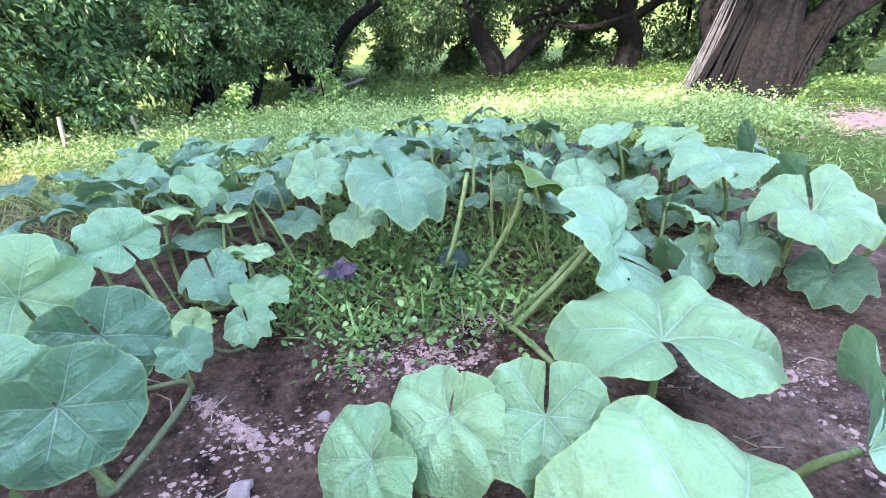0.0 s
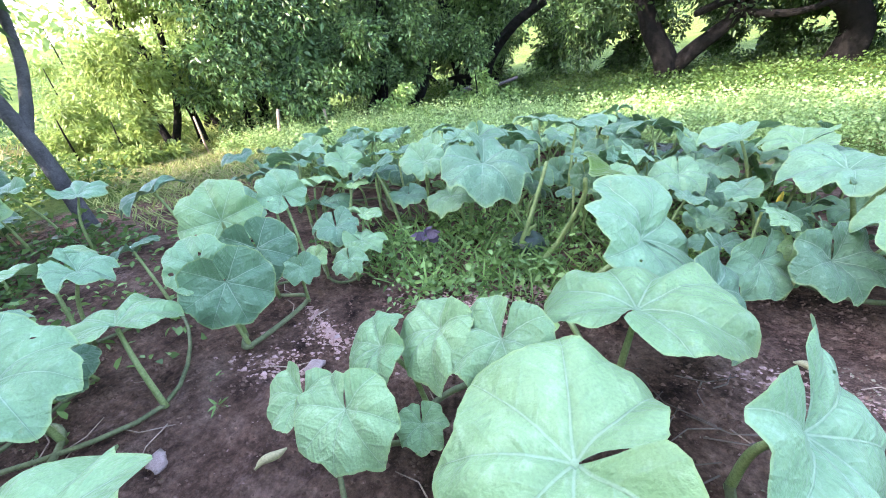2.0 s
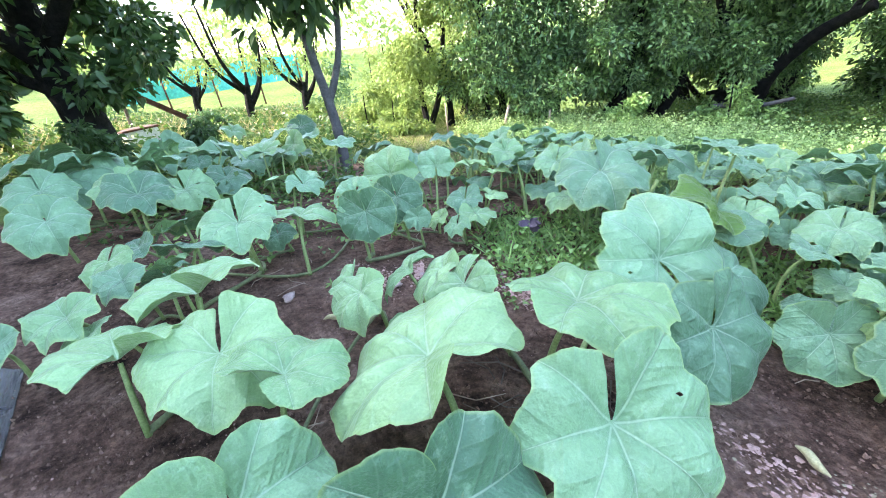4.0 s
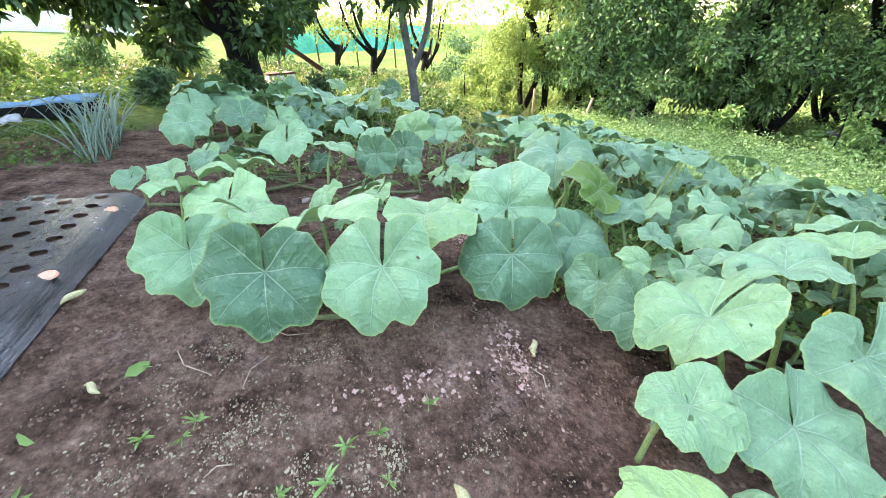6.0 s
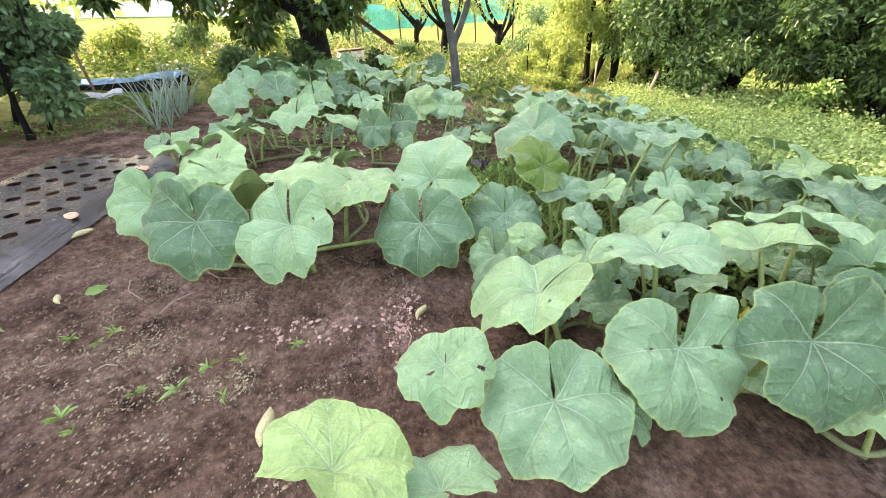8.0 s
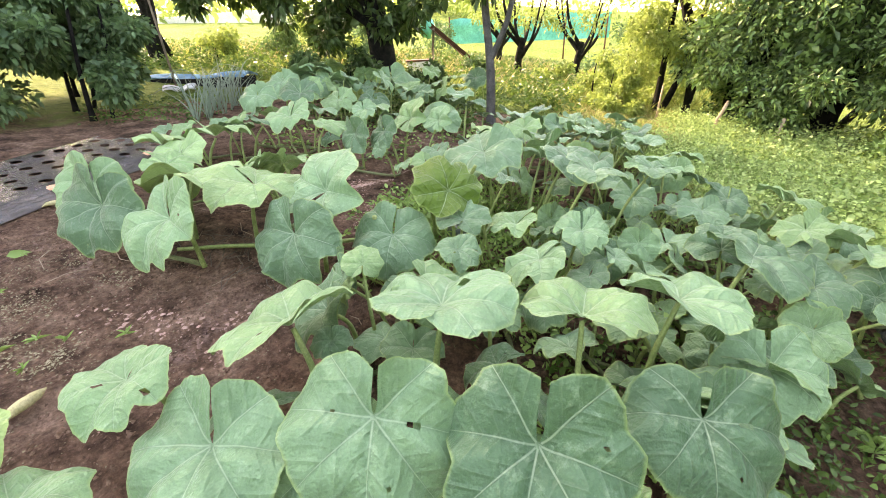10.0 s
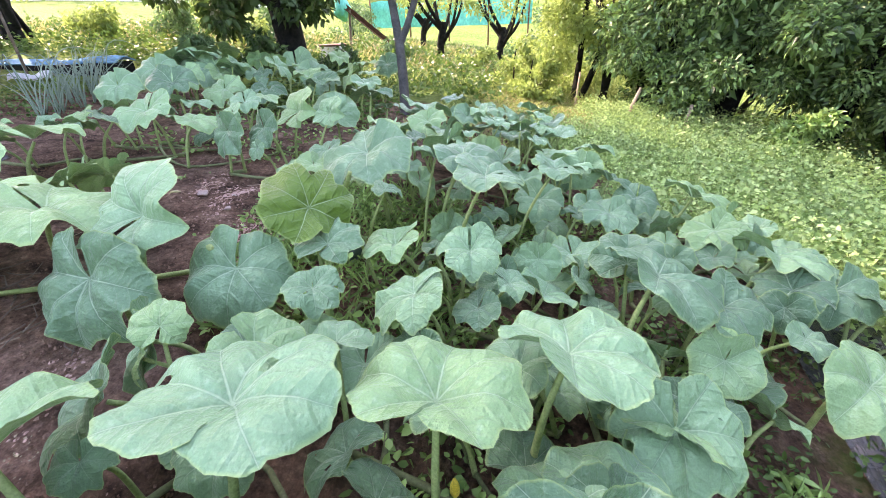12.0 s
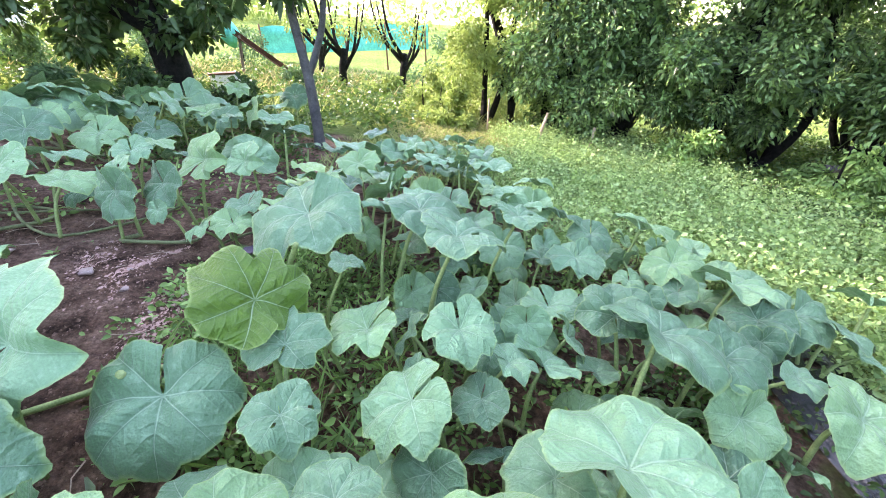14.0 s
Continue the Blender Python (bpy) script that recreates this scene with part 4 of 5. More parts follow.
# ---- weeds and grass ----
def weeds(name, count, region, height, size, mat, label, seed, lift=0.5, ratio=0.55):
    rng = np.random.default_rng(seed)
    xy = np.array([p for p in (region(rng) for _ in range(count)) if p is not None])
    k = len(xy)
    base = np.column_stack([xy, land(xy[:, 0], xy[:, 1]) + rng.random(k) ** 1.3 * height])
    ang = rng.uniform(0, 6.28, k)
    d = unit(np.column_stack([np.cos(ang), np.sin(ang), rng.normal(lift, 0.35, k)]))
    L = rng.uniform(*size, k)
    return tagged(new(name, blades(name, base, d, L, L * rng.uniform(0.8, 1.2, k) * ratio, mat, rng)), label, "weeds", kind="stuff")


def tufts(name, count, region, spread, per, height, size, mat, label, seed, ratio=0.6, fine=True):
    """Weeds that grow in many little heaps."""
    rng = np.random.default_rng(seed)
    c = np.array([p for p in (region(rng) for _ in range(count)) if p is not None])
    c = np.repeat(c, per, 0)
    k = len(c)
    off = rng.normal(size=(k, 2)) * spread
    r = np.linalg.norm(off, axis=1) / spread
    tall = np.repeat(rng.uniform(0.25, 1.35, (k // per + 1)), per)[:k]
    z = height * tall * np.exp(-r * r / 3) * rng.uniform(0.35, 1.0, k)
    base = np.column_stack([c + off, land(0, c[:, 1] + off[:, 1]) + z])
    d = unit(np.column_stack([off / spread * 0.6 + rng.normal(size=(k, 2)) * 0.5, rng.normal(0.25, 0.3, k)]))
    L = rng.uniform(*size, k)
    return tagged(new(name, blades(name, base, d, L, L * ratio * rng.uniform(0.8, 1.2, k), mat, rng, fine=fine)), label, "weeds", kind="stuff")


def box(x0, x1, y0, y1, test=None):
    def pick(rng):
        x, y = rng.uniform(x0, x1), rng.uniform(y0, y1)
        return (x, y) if test is None or test(x, y) else None

    return pick


def field(x, y):
    # north and west of the bed, up to the hedge
    if x > -0.6 and y < 3.6:
        return False
    return y > 2.75 - 0.10 * x + 0.4 * noise.noise((x, y, 0)) + max(0, -x - 1.5) * -0.45 and not (x < -3.0 and y < 3.5 + 0.3 * noise.noise((x * 2, y * 2, 1)))


def inner(x, y):
    return ((x + 0.25) / 0.85) ** 2 + ((y - 1.52) / 0.62) ** 2 + 0.6 * noise.noise((x * 3, y * 3, 2)) < 1 or (-0.9 < x < 1.3 and y > 1.75 and y < 2.95 - 0.25 * x and noise.noise((x * 4, y * 4, 5)) > -0.1)


tufts("weed_patch", 620, box(-1.3, 1.2, 0.8, 3.3, inner), 0.05, 26, 0.13, (0.018, 0.042), WEED, "bright green low weeds between the pumpkin vines", 61)
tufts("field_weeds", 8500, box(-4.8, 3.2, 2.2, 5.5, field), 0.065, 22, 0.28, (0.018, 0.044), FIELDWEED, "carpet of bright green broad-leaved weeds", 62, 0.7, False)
# the dark gaps under the vines are painted through the weed colour
tufts("weed_patch", 130, box(0.2, 1.2, 2.5, 3.3, lambda x, y: noise.noise((x * 4, y * 4, 8)) > -0.15), 0.05, 22, 0.10, (0.015, 0.035), SHADEWEED, "low weeds under the pumpkin vines, shade in their colour", 60)
tufts("far_weeds", 2600, box(-5.2, 5.5, 5.0, 10, lambda x, y: True), 0.12, 18, 0.20, (0.03, 0.06), SHADEWEED, "carpet of green weeds reaching the trees", 63, 0.7, False)
weeds("grass_path", 16000, box(-9.0, -2.2, -0.5, 4.5, lambda x, y: y > 1.3 - 0.25 * (x + 3) * (x < -3) and y < 4.2), 0.02, (0.05, 0.13), GRASS, "pale sunlit grass beside the vines", 64, 1.2, 0.10)
weeds("field_grass", 15000, box(-4, 3.5, 2.4, 5.5, field), 0.02, (0.06, 0.14), GRASS, "thin grass among the weeds", 65, 1.2, 0.09)
weeds("far_grass", 14000, box(-16, -5.5, -9, 6), 0.03, (0.12, 0.35), GRASS, "tall pale grass on the far bank", 66, 1.3, 0.08)
weeds("inner_grass", 1500, box(-1.0, 0.7, 1.0, 2.0, inner), 0.02, (0.08, 0.18), WEED, "grass blades among the weeds", 67, 1.3, 0.07)
weeds("east_grass", 16000, box(1.7, 6.5, 2.2, 6.5, lambda x, y: ((x - 4.0) / 1.1) ** 2 + ((y - 4.0) / 0.45) ** 2 + noise.noise((x * 3, y * 3, 1)) > 0.8), 0.01, (0.03, 0.07), WEED, "short green grass beside the big tree", 68, 1.0, 0.14)
tufts("bush_weeds", 80, box(-3.2, -1.3, -2.7, -1.7, lambda x, y: noise.noise((x * 3, y * 3, 4)) > -0.2), 0.07, 20, 0.10, (0.02, 0.045), SHADEWEED, "green weeds round the spring onions", 76)
tufts("row_weeds", 420, box(-5.6, -2.4, -1.6, 1.1, lambda x, y: noise.noise((x * 2, y * 2, 6)) > -0.25 and y > -0.6 - 0.5 * (x + 3.2)), 0.08, 22, 0.26, (0.03, 0.07), SHADEWEED, "thick dark weeds in the second row", 77, 0.6, False)
# the bank's shade comes from this darker leaf colour
tufts("bank_weeds", 2300, box(-11.5, -4.6, -7.5, 2.6, lambda x, y: noise.noise((x * 0.9, y * 0.9, 3)) > -0.15), 0.16, 20, 0.38, (0.05, 0.11), SHADEWEED, "rough green weeds on the bank behind the second row", 78, 0.5, False)
weeds("dry_path", 9000, box(-8.5, -2.6, 1.4, 3.7, lambda x, y: y > 2.0 + 0.3 * (x + 3) * (x > -3)), 0.02, (0.05, 0.11), DRYGRASS, "short bleached grass along the path", 79, 0.9, 0.10)
weeds("soil_weeds", 700, box(-2.8, -1.2, -0.6, 1.4), 0.04, (0.03, 0.06), WEED, "sparse weeds between the rows", 69, 0.5, 0.5)


# ---- trees ----
def tree(name, foot, limbs, crowns, leaf, count, size, mat, label, seed, ratio=0.45, bark=None, fine=True, core=0):
    """limbs: (points, radius at foot, radius at end) from the foot; crowns: (centre, radius) in world metres above the foot."""
    rng = np.random.default_rng(seed)
    root = tagged(new(name), label, "tree" if "tree" in name else "shrub")
    o = on(*foot)
    root.location = o
    for n, (pts, a, b) in enumerate(limbs):
        run = bend(pts, 7)
        rad = [r * (1 + 0.10 * noise.noise((i * 0.7, n * 3.1, seed))) for i, r in enumerate(taper(len(run), a, b))]
        if n == 0:
            rad[0], rad[1] = rad[0] * 1.35, rad[1] * 1.12
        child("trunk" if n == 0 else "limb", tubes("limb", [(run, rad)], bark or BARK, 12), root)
    if count:
        cs = np.array([c for c, _ in crowns])
        cen, rr = [], []
        for c, r in crowns:
            for _ in range(max(4, int(16 * r))):
                v = rng.normal(size=3)
                v = v / np.linalg.norm(v) * r * rng.uniform(0.45, 1.0)
                cen.append(np.array(c) + v)
                rr.append(rng.uniform(0.16, 0.42) * r + 0.08)
        base, d = clumps(rng, cen, rr, count)
        L = rng.uniform(*size, count)
        if core:
            # large inner leaves that close the heart of the crown
            pick = rng.integers(0, len(crowns), core)
            heart = cs[pick] + unit(rng.normal(size=(core, 3))) * (rng.random(core) ** 0.5 * 0.55)[:, None] * np.array([r for _, r in crowns])[pick][:, None]
            base, d = np.concatenate([base, heart]), np.concatenate([d, unit(rng.normal(size=(core, 3)))])
            L = np.concatenate([L, rng.uniform(1.1, 1.8, core) * size[1]])
            count += core
        child("crown", blades("crown", base, d, L, L * ratio * rng.uniform(0.8, 1.2, count), mat, rng, fine=fine), root, label=leaf)
    return root


# the slim forked tree at the end of the bed
tree("forked_tree", (-3.43, 1.23),
     [([(0, 0, -0.05), (0.01, 0, 0.4), (0.0, -0.02, 0.77), (-0.02, -0.08, 1.3), (-0.05, -0.15, 2.3)], 0.060, 0.036),
      ([(0, -0.02, 0.72), (0.02, 0.10, 0.95), (0.04, 0.22, 1.3), (0.05, 0.35, 2.2)], 0.040, 0.027)],
     [((0.0, -0.3, 2.3), 0.8), ((0.1, 0.5, 2.4), 0.8), ((-0.5, 0.2, 3.0), 0.9), ((0.3, 0.1, 1.75), 0.35), ((0.3, -0.5, 1.9), 0.45)],
     "long drooping green leaves", 2600, (0.12, 0.20), DARKLEAF, "slim forked tree with smooth grey bark", 71, 0.42, BARK_PALE)

# the dark broad tree behind the second row; its crown shades the bed
tree("broad_tree", (-6.2, -1.15),
     [([(0, 0, -0.1), (0.02, 0, 0.6), (0, -0.1, 1.5), (-0.1, -0.1, 3.5)], 0.27, 0.16),
      ([(0, -0.05, 1.2), (0.8, -0.6, 1.9), (1.6, -1.3, 2.4)], 0.11, 0.04), ([(0, -0.05, 1.4), (0.9, 0.7, 2.2), (1.8, 1.3, 2.9)], 0.11, 0.04),
      ([(0, -0.05, 0.9), (0.2, -0.8, 1.4), (0.3, -1.7, 1.6)], 0.08, 0.03)],
     [((0.2, -0.9, 1.1), 0.75), ((0.3, 0.6, 1.25), 0.7), ((0.6, -1.9, 1.75), 0.85), ((1.2, -3.0, 1.9), 0.7), ((2.1, -1.95, 1.75), 0.5), ((1.5, -1.0, 1.6), 0.45), ((0.2, 0, 2.4), 1.3), ((1.6, -1.4, 2.7), 1.2), ((1.8, 1.2, 3.1), 1.3), ((0, 0, 4.2), 1.9), ((1.5, 3.0, 4.2), 1.3), ((1.9, -2.2, 4.0), 1.5)],
     "broad dark green leaves", 24000, (0.09, 0.17), DARKLEAF, "broad dark-leaved tree behind the second pumpkin row", 72, 0.5, core=900)


# the hedge along the field
HEDGE_LINE = ((-5.9, 3.9), (-5.0, 4.6), (-4.4, 5.3), (-3.8, 6.1), (-3.3, 6.9), (-2.9, 7.9), (-2.5, 9.0), (-7.0, 5.4), (-5.9, 6.4), (-4.9, 7.8), (-4.2, 9.3))
for n, (x, y) in enumerate(HEDGE_LINE):
    rng = random.Random(400 + n)
    back = n >= 7
    k = 1.35 if back else 1.0
    crowns = [((rng.uniform(-0.5, 0.5), rng.uniform(-0.5, 0.5), 0.75 * k), 0.72 * k), ((rng.uniform(-0.5, 0.5), rng.uniform(-0.6, 0.6), 1.5 * k), 0.85 * k), ((rng.uniform(-0.6, 0.6), rng.uniform(-0.6, 0.6), 2.5 * k), 0.95 * k), ((0.3, -0.5, 1.15 * k), 0.6 * k), ((0, 0, 3.4 * k), 0.9 * k)]
    stems = [([(rng.uniform(-0.25, 0.25), rng.uniform(-0.25, 0.25), -0.1), (rng.uniform(-0.3, 0.3), rng.uniform(-0.3, 0.3), 0.8), (rng.uniform(-0.5, 0.5), rng.uniform(-0.5, 0.5), 2.4)], 0.06, 0.03) for _ in range(4)]
    # west-end shrubs get brighter leaves: the sun on them is painted in
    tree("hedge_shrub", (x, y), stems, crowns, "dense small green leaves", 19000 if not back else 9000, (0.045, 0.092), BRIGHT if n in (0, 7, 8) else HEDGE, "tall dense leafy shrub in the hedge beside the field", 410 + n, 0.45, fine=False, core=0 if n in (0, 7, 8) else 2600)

# leafy shrub with bright leaves at the near end of the hedge
for n, (x, y, r, mat) in enumerate(((-5.6, 2.9, 0.35, BRIGHT), (-6.3, 2.7, 0.45, BRIGHT), (-7.4, 3.4, 0.8, BRIGHT), (-8.8, 4.4, 1.2, BRIGHT), (-2.0, 6.3, 0.35, WEED), (-2.9, 5.2, 0.28, WEED))):
    tree("low_shrub", (x, y), [([(0, 0, 0), (0.02, 0, r), (0, 0.03, r * 1.6)], 0.015, 0.006)], [((0, 0, r * 0.4), r * 0.7), ((0.9 * r, -0.3 * r, r * 0.3), r * 0.55), ((-0.9 * r, 0.5 * r, r * 0.4), r * 0.6), ((0.1, 0.2, r * 1.2), r * 0.5), ((1.5 * r, 0.6 * r, r * 0.25), r * 0.4)], "small bright leaves", int(2200 + 2500 * r), (0.05, 0.09), mat, "low bright green shrub at the edge of the field", 440 + n, 0.4)

# thicket behind the old fruit trees
for n, (x, y, k) in enumerate(((-1.5, 10.2, 1.0), (0.1, 9.6, 0.75), (1.9, 11.0, 0.9), (2.6, 9.6, 0.8), (4.6, 9.4, 0.95), (5.9, 10.4, 1.2), (-3.3, 10.6, 1.2), (6.4, 7.2, 0.6), (7.8, 5.8, 0.7), (5.4, 8.0, 0.5))):
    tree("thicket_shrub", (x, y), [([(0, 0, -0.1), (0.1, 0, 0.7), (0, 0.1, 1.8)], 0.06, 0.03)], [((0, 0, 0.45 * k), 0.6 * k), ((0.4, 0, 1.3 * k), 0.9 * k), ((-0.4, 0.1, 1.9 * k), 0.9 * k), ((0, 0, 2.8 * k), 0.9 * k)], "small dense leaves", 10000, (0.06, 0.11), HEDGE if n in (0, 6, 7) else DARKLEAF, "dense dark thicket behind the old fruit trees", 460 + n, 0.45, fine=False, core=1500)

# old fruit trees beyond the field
# crown blobs set off to the south are added above view to shade trunks
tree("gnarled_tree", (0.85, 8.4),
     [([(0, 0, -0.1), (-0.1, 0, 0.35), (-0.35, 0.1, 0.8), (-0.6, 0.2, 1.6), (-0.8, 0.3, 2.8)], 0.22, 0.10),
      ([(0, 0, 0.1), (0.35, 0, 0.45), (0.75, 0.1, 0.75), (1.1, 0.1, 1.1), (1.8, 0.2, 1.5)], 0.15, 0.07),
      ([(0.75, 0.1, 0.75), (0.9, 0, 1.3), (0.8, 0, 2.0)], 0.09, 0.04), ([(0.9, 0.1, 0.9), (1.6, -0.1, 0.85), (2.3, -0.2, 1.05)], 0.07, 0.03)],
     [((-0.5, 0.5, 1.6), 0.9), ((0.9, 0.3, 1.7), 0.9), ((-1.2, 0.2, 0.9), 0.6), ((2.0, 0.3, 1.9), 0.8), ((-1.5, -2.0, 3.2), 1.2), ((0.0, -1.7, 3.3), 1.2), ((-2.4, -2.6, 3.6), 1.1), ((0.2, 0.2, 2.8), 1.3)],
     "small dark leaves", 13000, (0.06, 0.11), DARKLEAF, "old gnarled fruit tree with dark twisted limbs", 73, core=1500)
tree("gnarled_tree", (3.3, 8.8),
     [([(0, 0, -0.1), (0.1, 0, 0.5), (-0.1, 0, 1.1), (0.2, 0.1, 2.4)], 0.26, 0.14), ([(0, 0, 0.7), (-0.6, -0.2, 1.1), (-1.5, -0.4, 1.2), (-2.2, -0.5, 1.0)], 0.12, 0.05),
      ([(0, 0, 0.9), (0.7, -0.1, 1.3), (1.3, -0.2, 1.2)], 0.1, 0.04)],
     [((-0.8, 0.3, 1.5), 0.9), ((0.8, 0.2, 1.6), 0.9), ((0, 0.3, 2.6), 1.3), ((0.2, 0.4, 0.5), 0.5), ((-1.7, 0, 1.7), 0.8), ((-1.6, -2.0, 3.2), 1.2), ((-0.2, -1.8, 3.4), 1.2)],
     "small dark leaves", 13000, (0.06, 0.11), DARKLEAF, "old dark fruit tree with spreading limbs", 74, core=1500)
tree("leaning_tree", (-2.45, 8.0),
     [([(0, 0, -0.1), (0.05, 0, 0.25), (0.25, 0, 0.7), (0.7, 0, 1.15), (1.25, -0.05, 1.45)], 0.14, 0.07), ([(1.0, 0, 1.35), (1.2, 0, 1.7), (1.5, 0.05, 1.9)], 0.05, 0.02), ([(0, 0, 0.3), (-0.35, -0.2, 0.38), (-0.6, -0.3, 0.36)], 0.06, 0.03)],
     [((0.9, 0.6, 2.0), 0.9), ((0.2, 0.7, 1.4), 0.7), ((1.8, 0.3, 1.2), 0.6)],
     "small green leaves", 5000, (0.05, 0.10), HEDGE, "dark leaning tree with bare branches", 75)
# the thick old trunk with leaning dry stems
RIDGES = [([(0.52 * math.cos(a) - 0.05, 0.42 * math.sin(a), -0.15), (0.40 * math.cos(a + 0.1) - 0.06, 0.34 * math.sin(a + 0.1), 0.45), (0.34 * math.cos(a + 0.25) - 0.1, 0.30 * math.sin(a + 0.25), 1.1), (0.3 * math.cos(a + 0.4) - 0.2, 0.3 * math.sin(a + 0.4), 2.4)], 0.19, 0.10) for a in (3.3, 3.8, 4.2, 4.65, 5.1, 5.5, 6.0)]
# its three southern crown blobs are likewise added to keep sun off the trunk
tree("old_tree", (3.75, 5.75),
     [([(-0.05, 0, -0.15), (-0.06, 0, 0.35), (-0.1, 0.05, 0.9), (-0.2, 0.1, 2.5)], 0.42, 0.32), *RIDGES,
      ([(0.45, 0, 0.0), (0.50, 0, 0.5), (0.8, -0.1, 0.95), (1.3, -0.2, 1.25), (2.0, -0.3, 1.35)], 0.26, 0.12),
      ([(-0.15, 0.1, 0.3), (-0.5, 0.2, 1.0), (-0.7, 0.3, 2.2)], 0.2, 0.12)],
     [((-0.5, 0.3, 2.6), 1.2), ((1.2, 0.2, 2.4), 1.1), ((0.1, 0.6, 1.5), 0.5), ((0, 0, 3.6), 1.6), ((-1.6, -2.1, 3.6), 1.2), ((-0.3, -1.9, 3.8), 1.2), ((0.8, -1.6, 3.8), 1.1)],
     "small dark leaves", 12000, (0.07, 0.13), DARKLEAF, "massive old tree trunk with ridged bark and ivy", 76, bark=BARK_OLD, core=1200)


def leaning_stems(x, y, seed, count, spread, mat):
    rng = random.Random(seed)
    root = tagged(new("dry_stems"), "grey dry stems leaning on the old trunk", "dry stems")
    root.location = on(x, y)
    for _ in range(count):
        a = rng.uniform(-spread, spread)
        pts = [(a - 0.28, rng.uniform(-0.12, 0.08), 0), (a * 0.8 - 0.1 + rng.uniform(-0.04, 0.04), 0.08, 0.5), (a * 0.6 + 0.12, 0.2, rng.uniform(0.95, 1.3))]
        child("stem", tubes("stem", [(bend(pts, 4), taper(9, rng.uniform(0.008, 0.018), 0.006))], mat, 6), root)


leaning_stems(3.25, 5.22, 1, 22, 0.22, BARK)
leaning_stems(3.05, 5.30, 3, 12, 0.10, BARK_PALE)
leaning_stems(4.3, 5.25, 2, 9, 0.12, BARK_OLD)
tree("old_tree", (6.8, 8.2), [([(0, 0, -0.1), (0.1, 0, 1.0), (0, 0.1, 2.5)], 0.3, 0.2)], [((0, 0, 2.0), 1.5), ((-1, 0, 1.2), 0.8), ((0.5, 0, 3.4), 1.6)], "green leaves", 6000, (0.07, 0.12), HEDGE, "dark leafy tree at the edge of the grass", 77)


weeds("dry_grass", 5000, box(-14, -6.6, -9, 3.0), 0.05, (0.18, 0.5), DRYGRASS, "tall dry grass and stalks on the far bank", 70, 1.4, 0.05)
for n, (x, y, r, mat) in enumerate(((-7.6, -4.2, 0.45, BUSHLEAF), (-9.4, -3.0, 0.55, BUSHLEAF), (-7.4, -2.6, 0.35, BRIGHT), (-10.8, -5.4, 0.7, BRIGHT), (-8.3, 0.25, 0.3, BUSHLEAF), (-7.7, 1.9, 0.3, BRIGHT), (-10.6, 3.4, 0.7, BUSHLEAF), (-5.2, -2.4, 0.3, BUSHLEAF), (-5.5, -0.2, 0.28, DARKLEAF), (-5.0, -1.3, 0.3, DARKLEAF), (-6.4, -4.9, 0.4, BRIGHT), (-12.0, -1.6, 0.7, BUSHLEAF))):
    tree("scrub_shrub", (x, y), [([(0, 0, 0), (0.02, 0, r * 0.7), (0, 0.03, r * 1.3)], 0.015, 0.006)], [((0, 0, r * 0.7), r), ((0.1, 0.25, r * 1.2), r * 0.7)], "small leaves", int(900 + 1800 * r), (0.05, 0.10), mat, "low shrub in the long grass of the bank", 530 + n, 0.45)

# orchard trees on the sunlit far side
for n, (x, y) in enumerate(((-9.05, 1.2), (-9.9, 2.6), (-12.5, 0.4))):
    rng = random.Random(500 + n)
    limbs = [([(0, 0, -0.05), (0.05, 0.02, 0.5), (0.0, 0.1, 0.9)], 0.10, 0.06)]
    for k in range(6):
        a = k * 1.05 + rng.random()
        limbs.append(([(0, 0.05, 0.45 + 0.07 * k), (0.45 * math.cos(a), 0.45 * math.sin(a), 0.9 + 0.1 * k), (0.7 * math.cos(a), 0.7 * math.sin(a), 1.7 + 0.15 * k)], 0.05, 0.012))
    tree("orchard_tree", (x, y), limbs, [((0, 0, 1.9), 0.8), ((0.3, 0.4, 1.3), 0.45), ((-0.2, -0.5, 1.4), 0.45)], "sparse sunlit leaves", 900, (0.06, 0.12), BRIGHT, "small open-branched orchard tree in sunlit grass", 510 + n)

# far woods that close the view
rng = np.random.default_rng(81)
pts, rad = [], []
for a in np.arange(0, 360, 3.0):
    far = rng.uniform(24, 38)
    x, y = far * math.cos(radians(a)), far * math.sin(radians(a))
    ground_z = float(land(x, y)) + (0.10 * (-11 - max(x, -45)) if x < -11 else 0)
    # tall arcs, mostly hidden, are added to block low sky light; south-west stays open
    for _ in range(5 if 140 < a < 250 else 9):
        pts.append((x + rng.normal() * 2, y + rng.normal() * 2, ground_z + rng.uniform(0.3, 5.5 if 140 < a < 180 else 2.5 if 180 <= a < 250 else 4.0 if a > 290 or a < 50 else 12.0)))
        rad.append(rng.uniform(1.2, 2.4))
base, d = clumps(rng, pts, rad, 60000)
L = rng.uniform(0.25, 0.55, len(base))
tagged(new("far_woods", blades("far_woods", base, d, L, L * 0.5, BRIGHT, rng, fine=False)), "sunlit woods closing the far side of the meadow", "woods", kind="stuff")


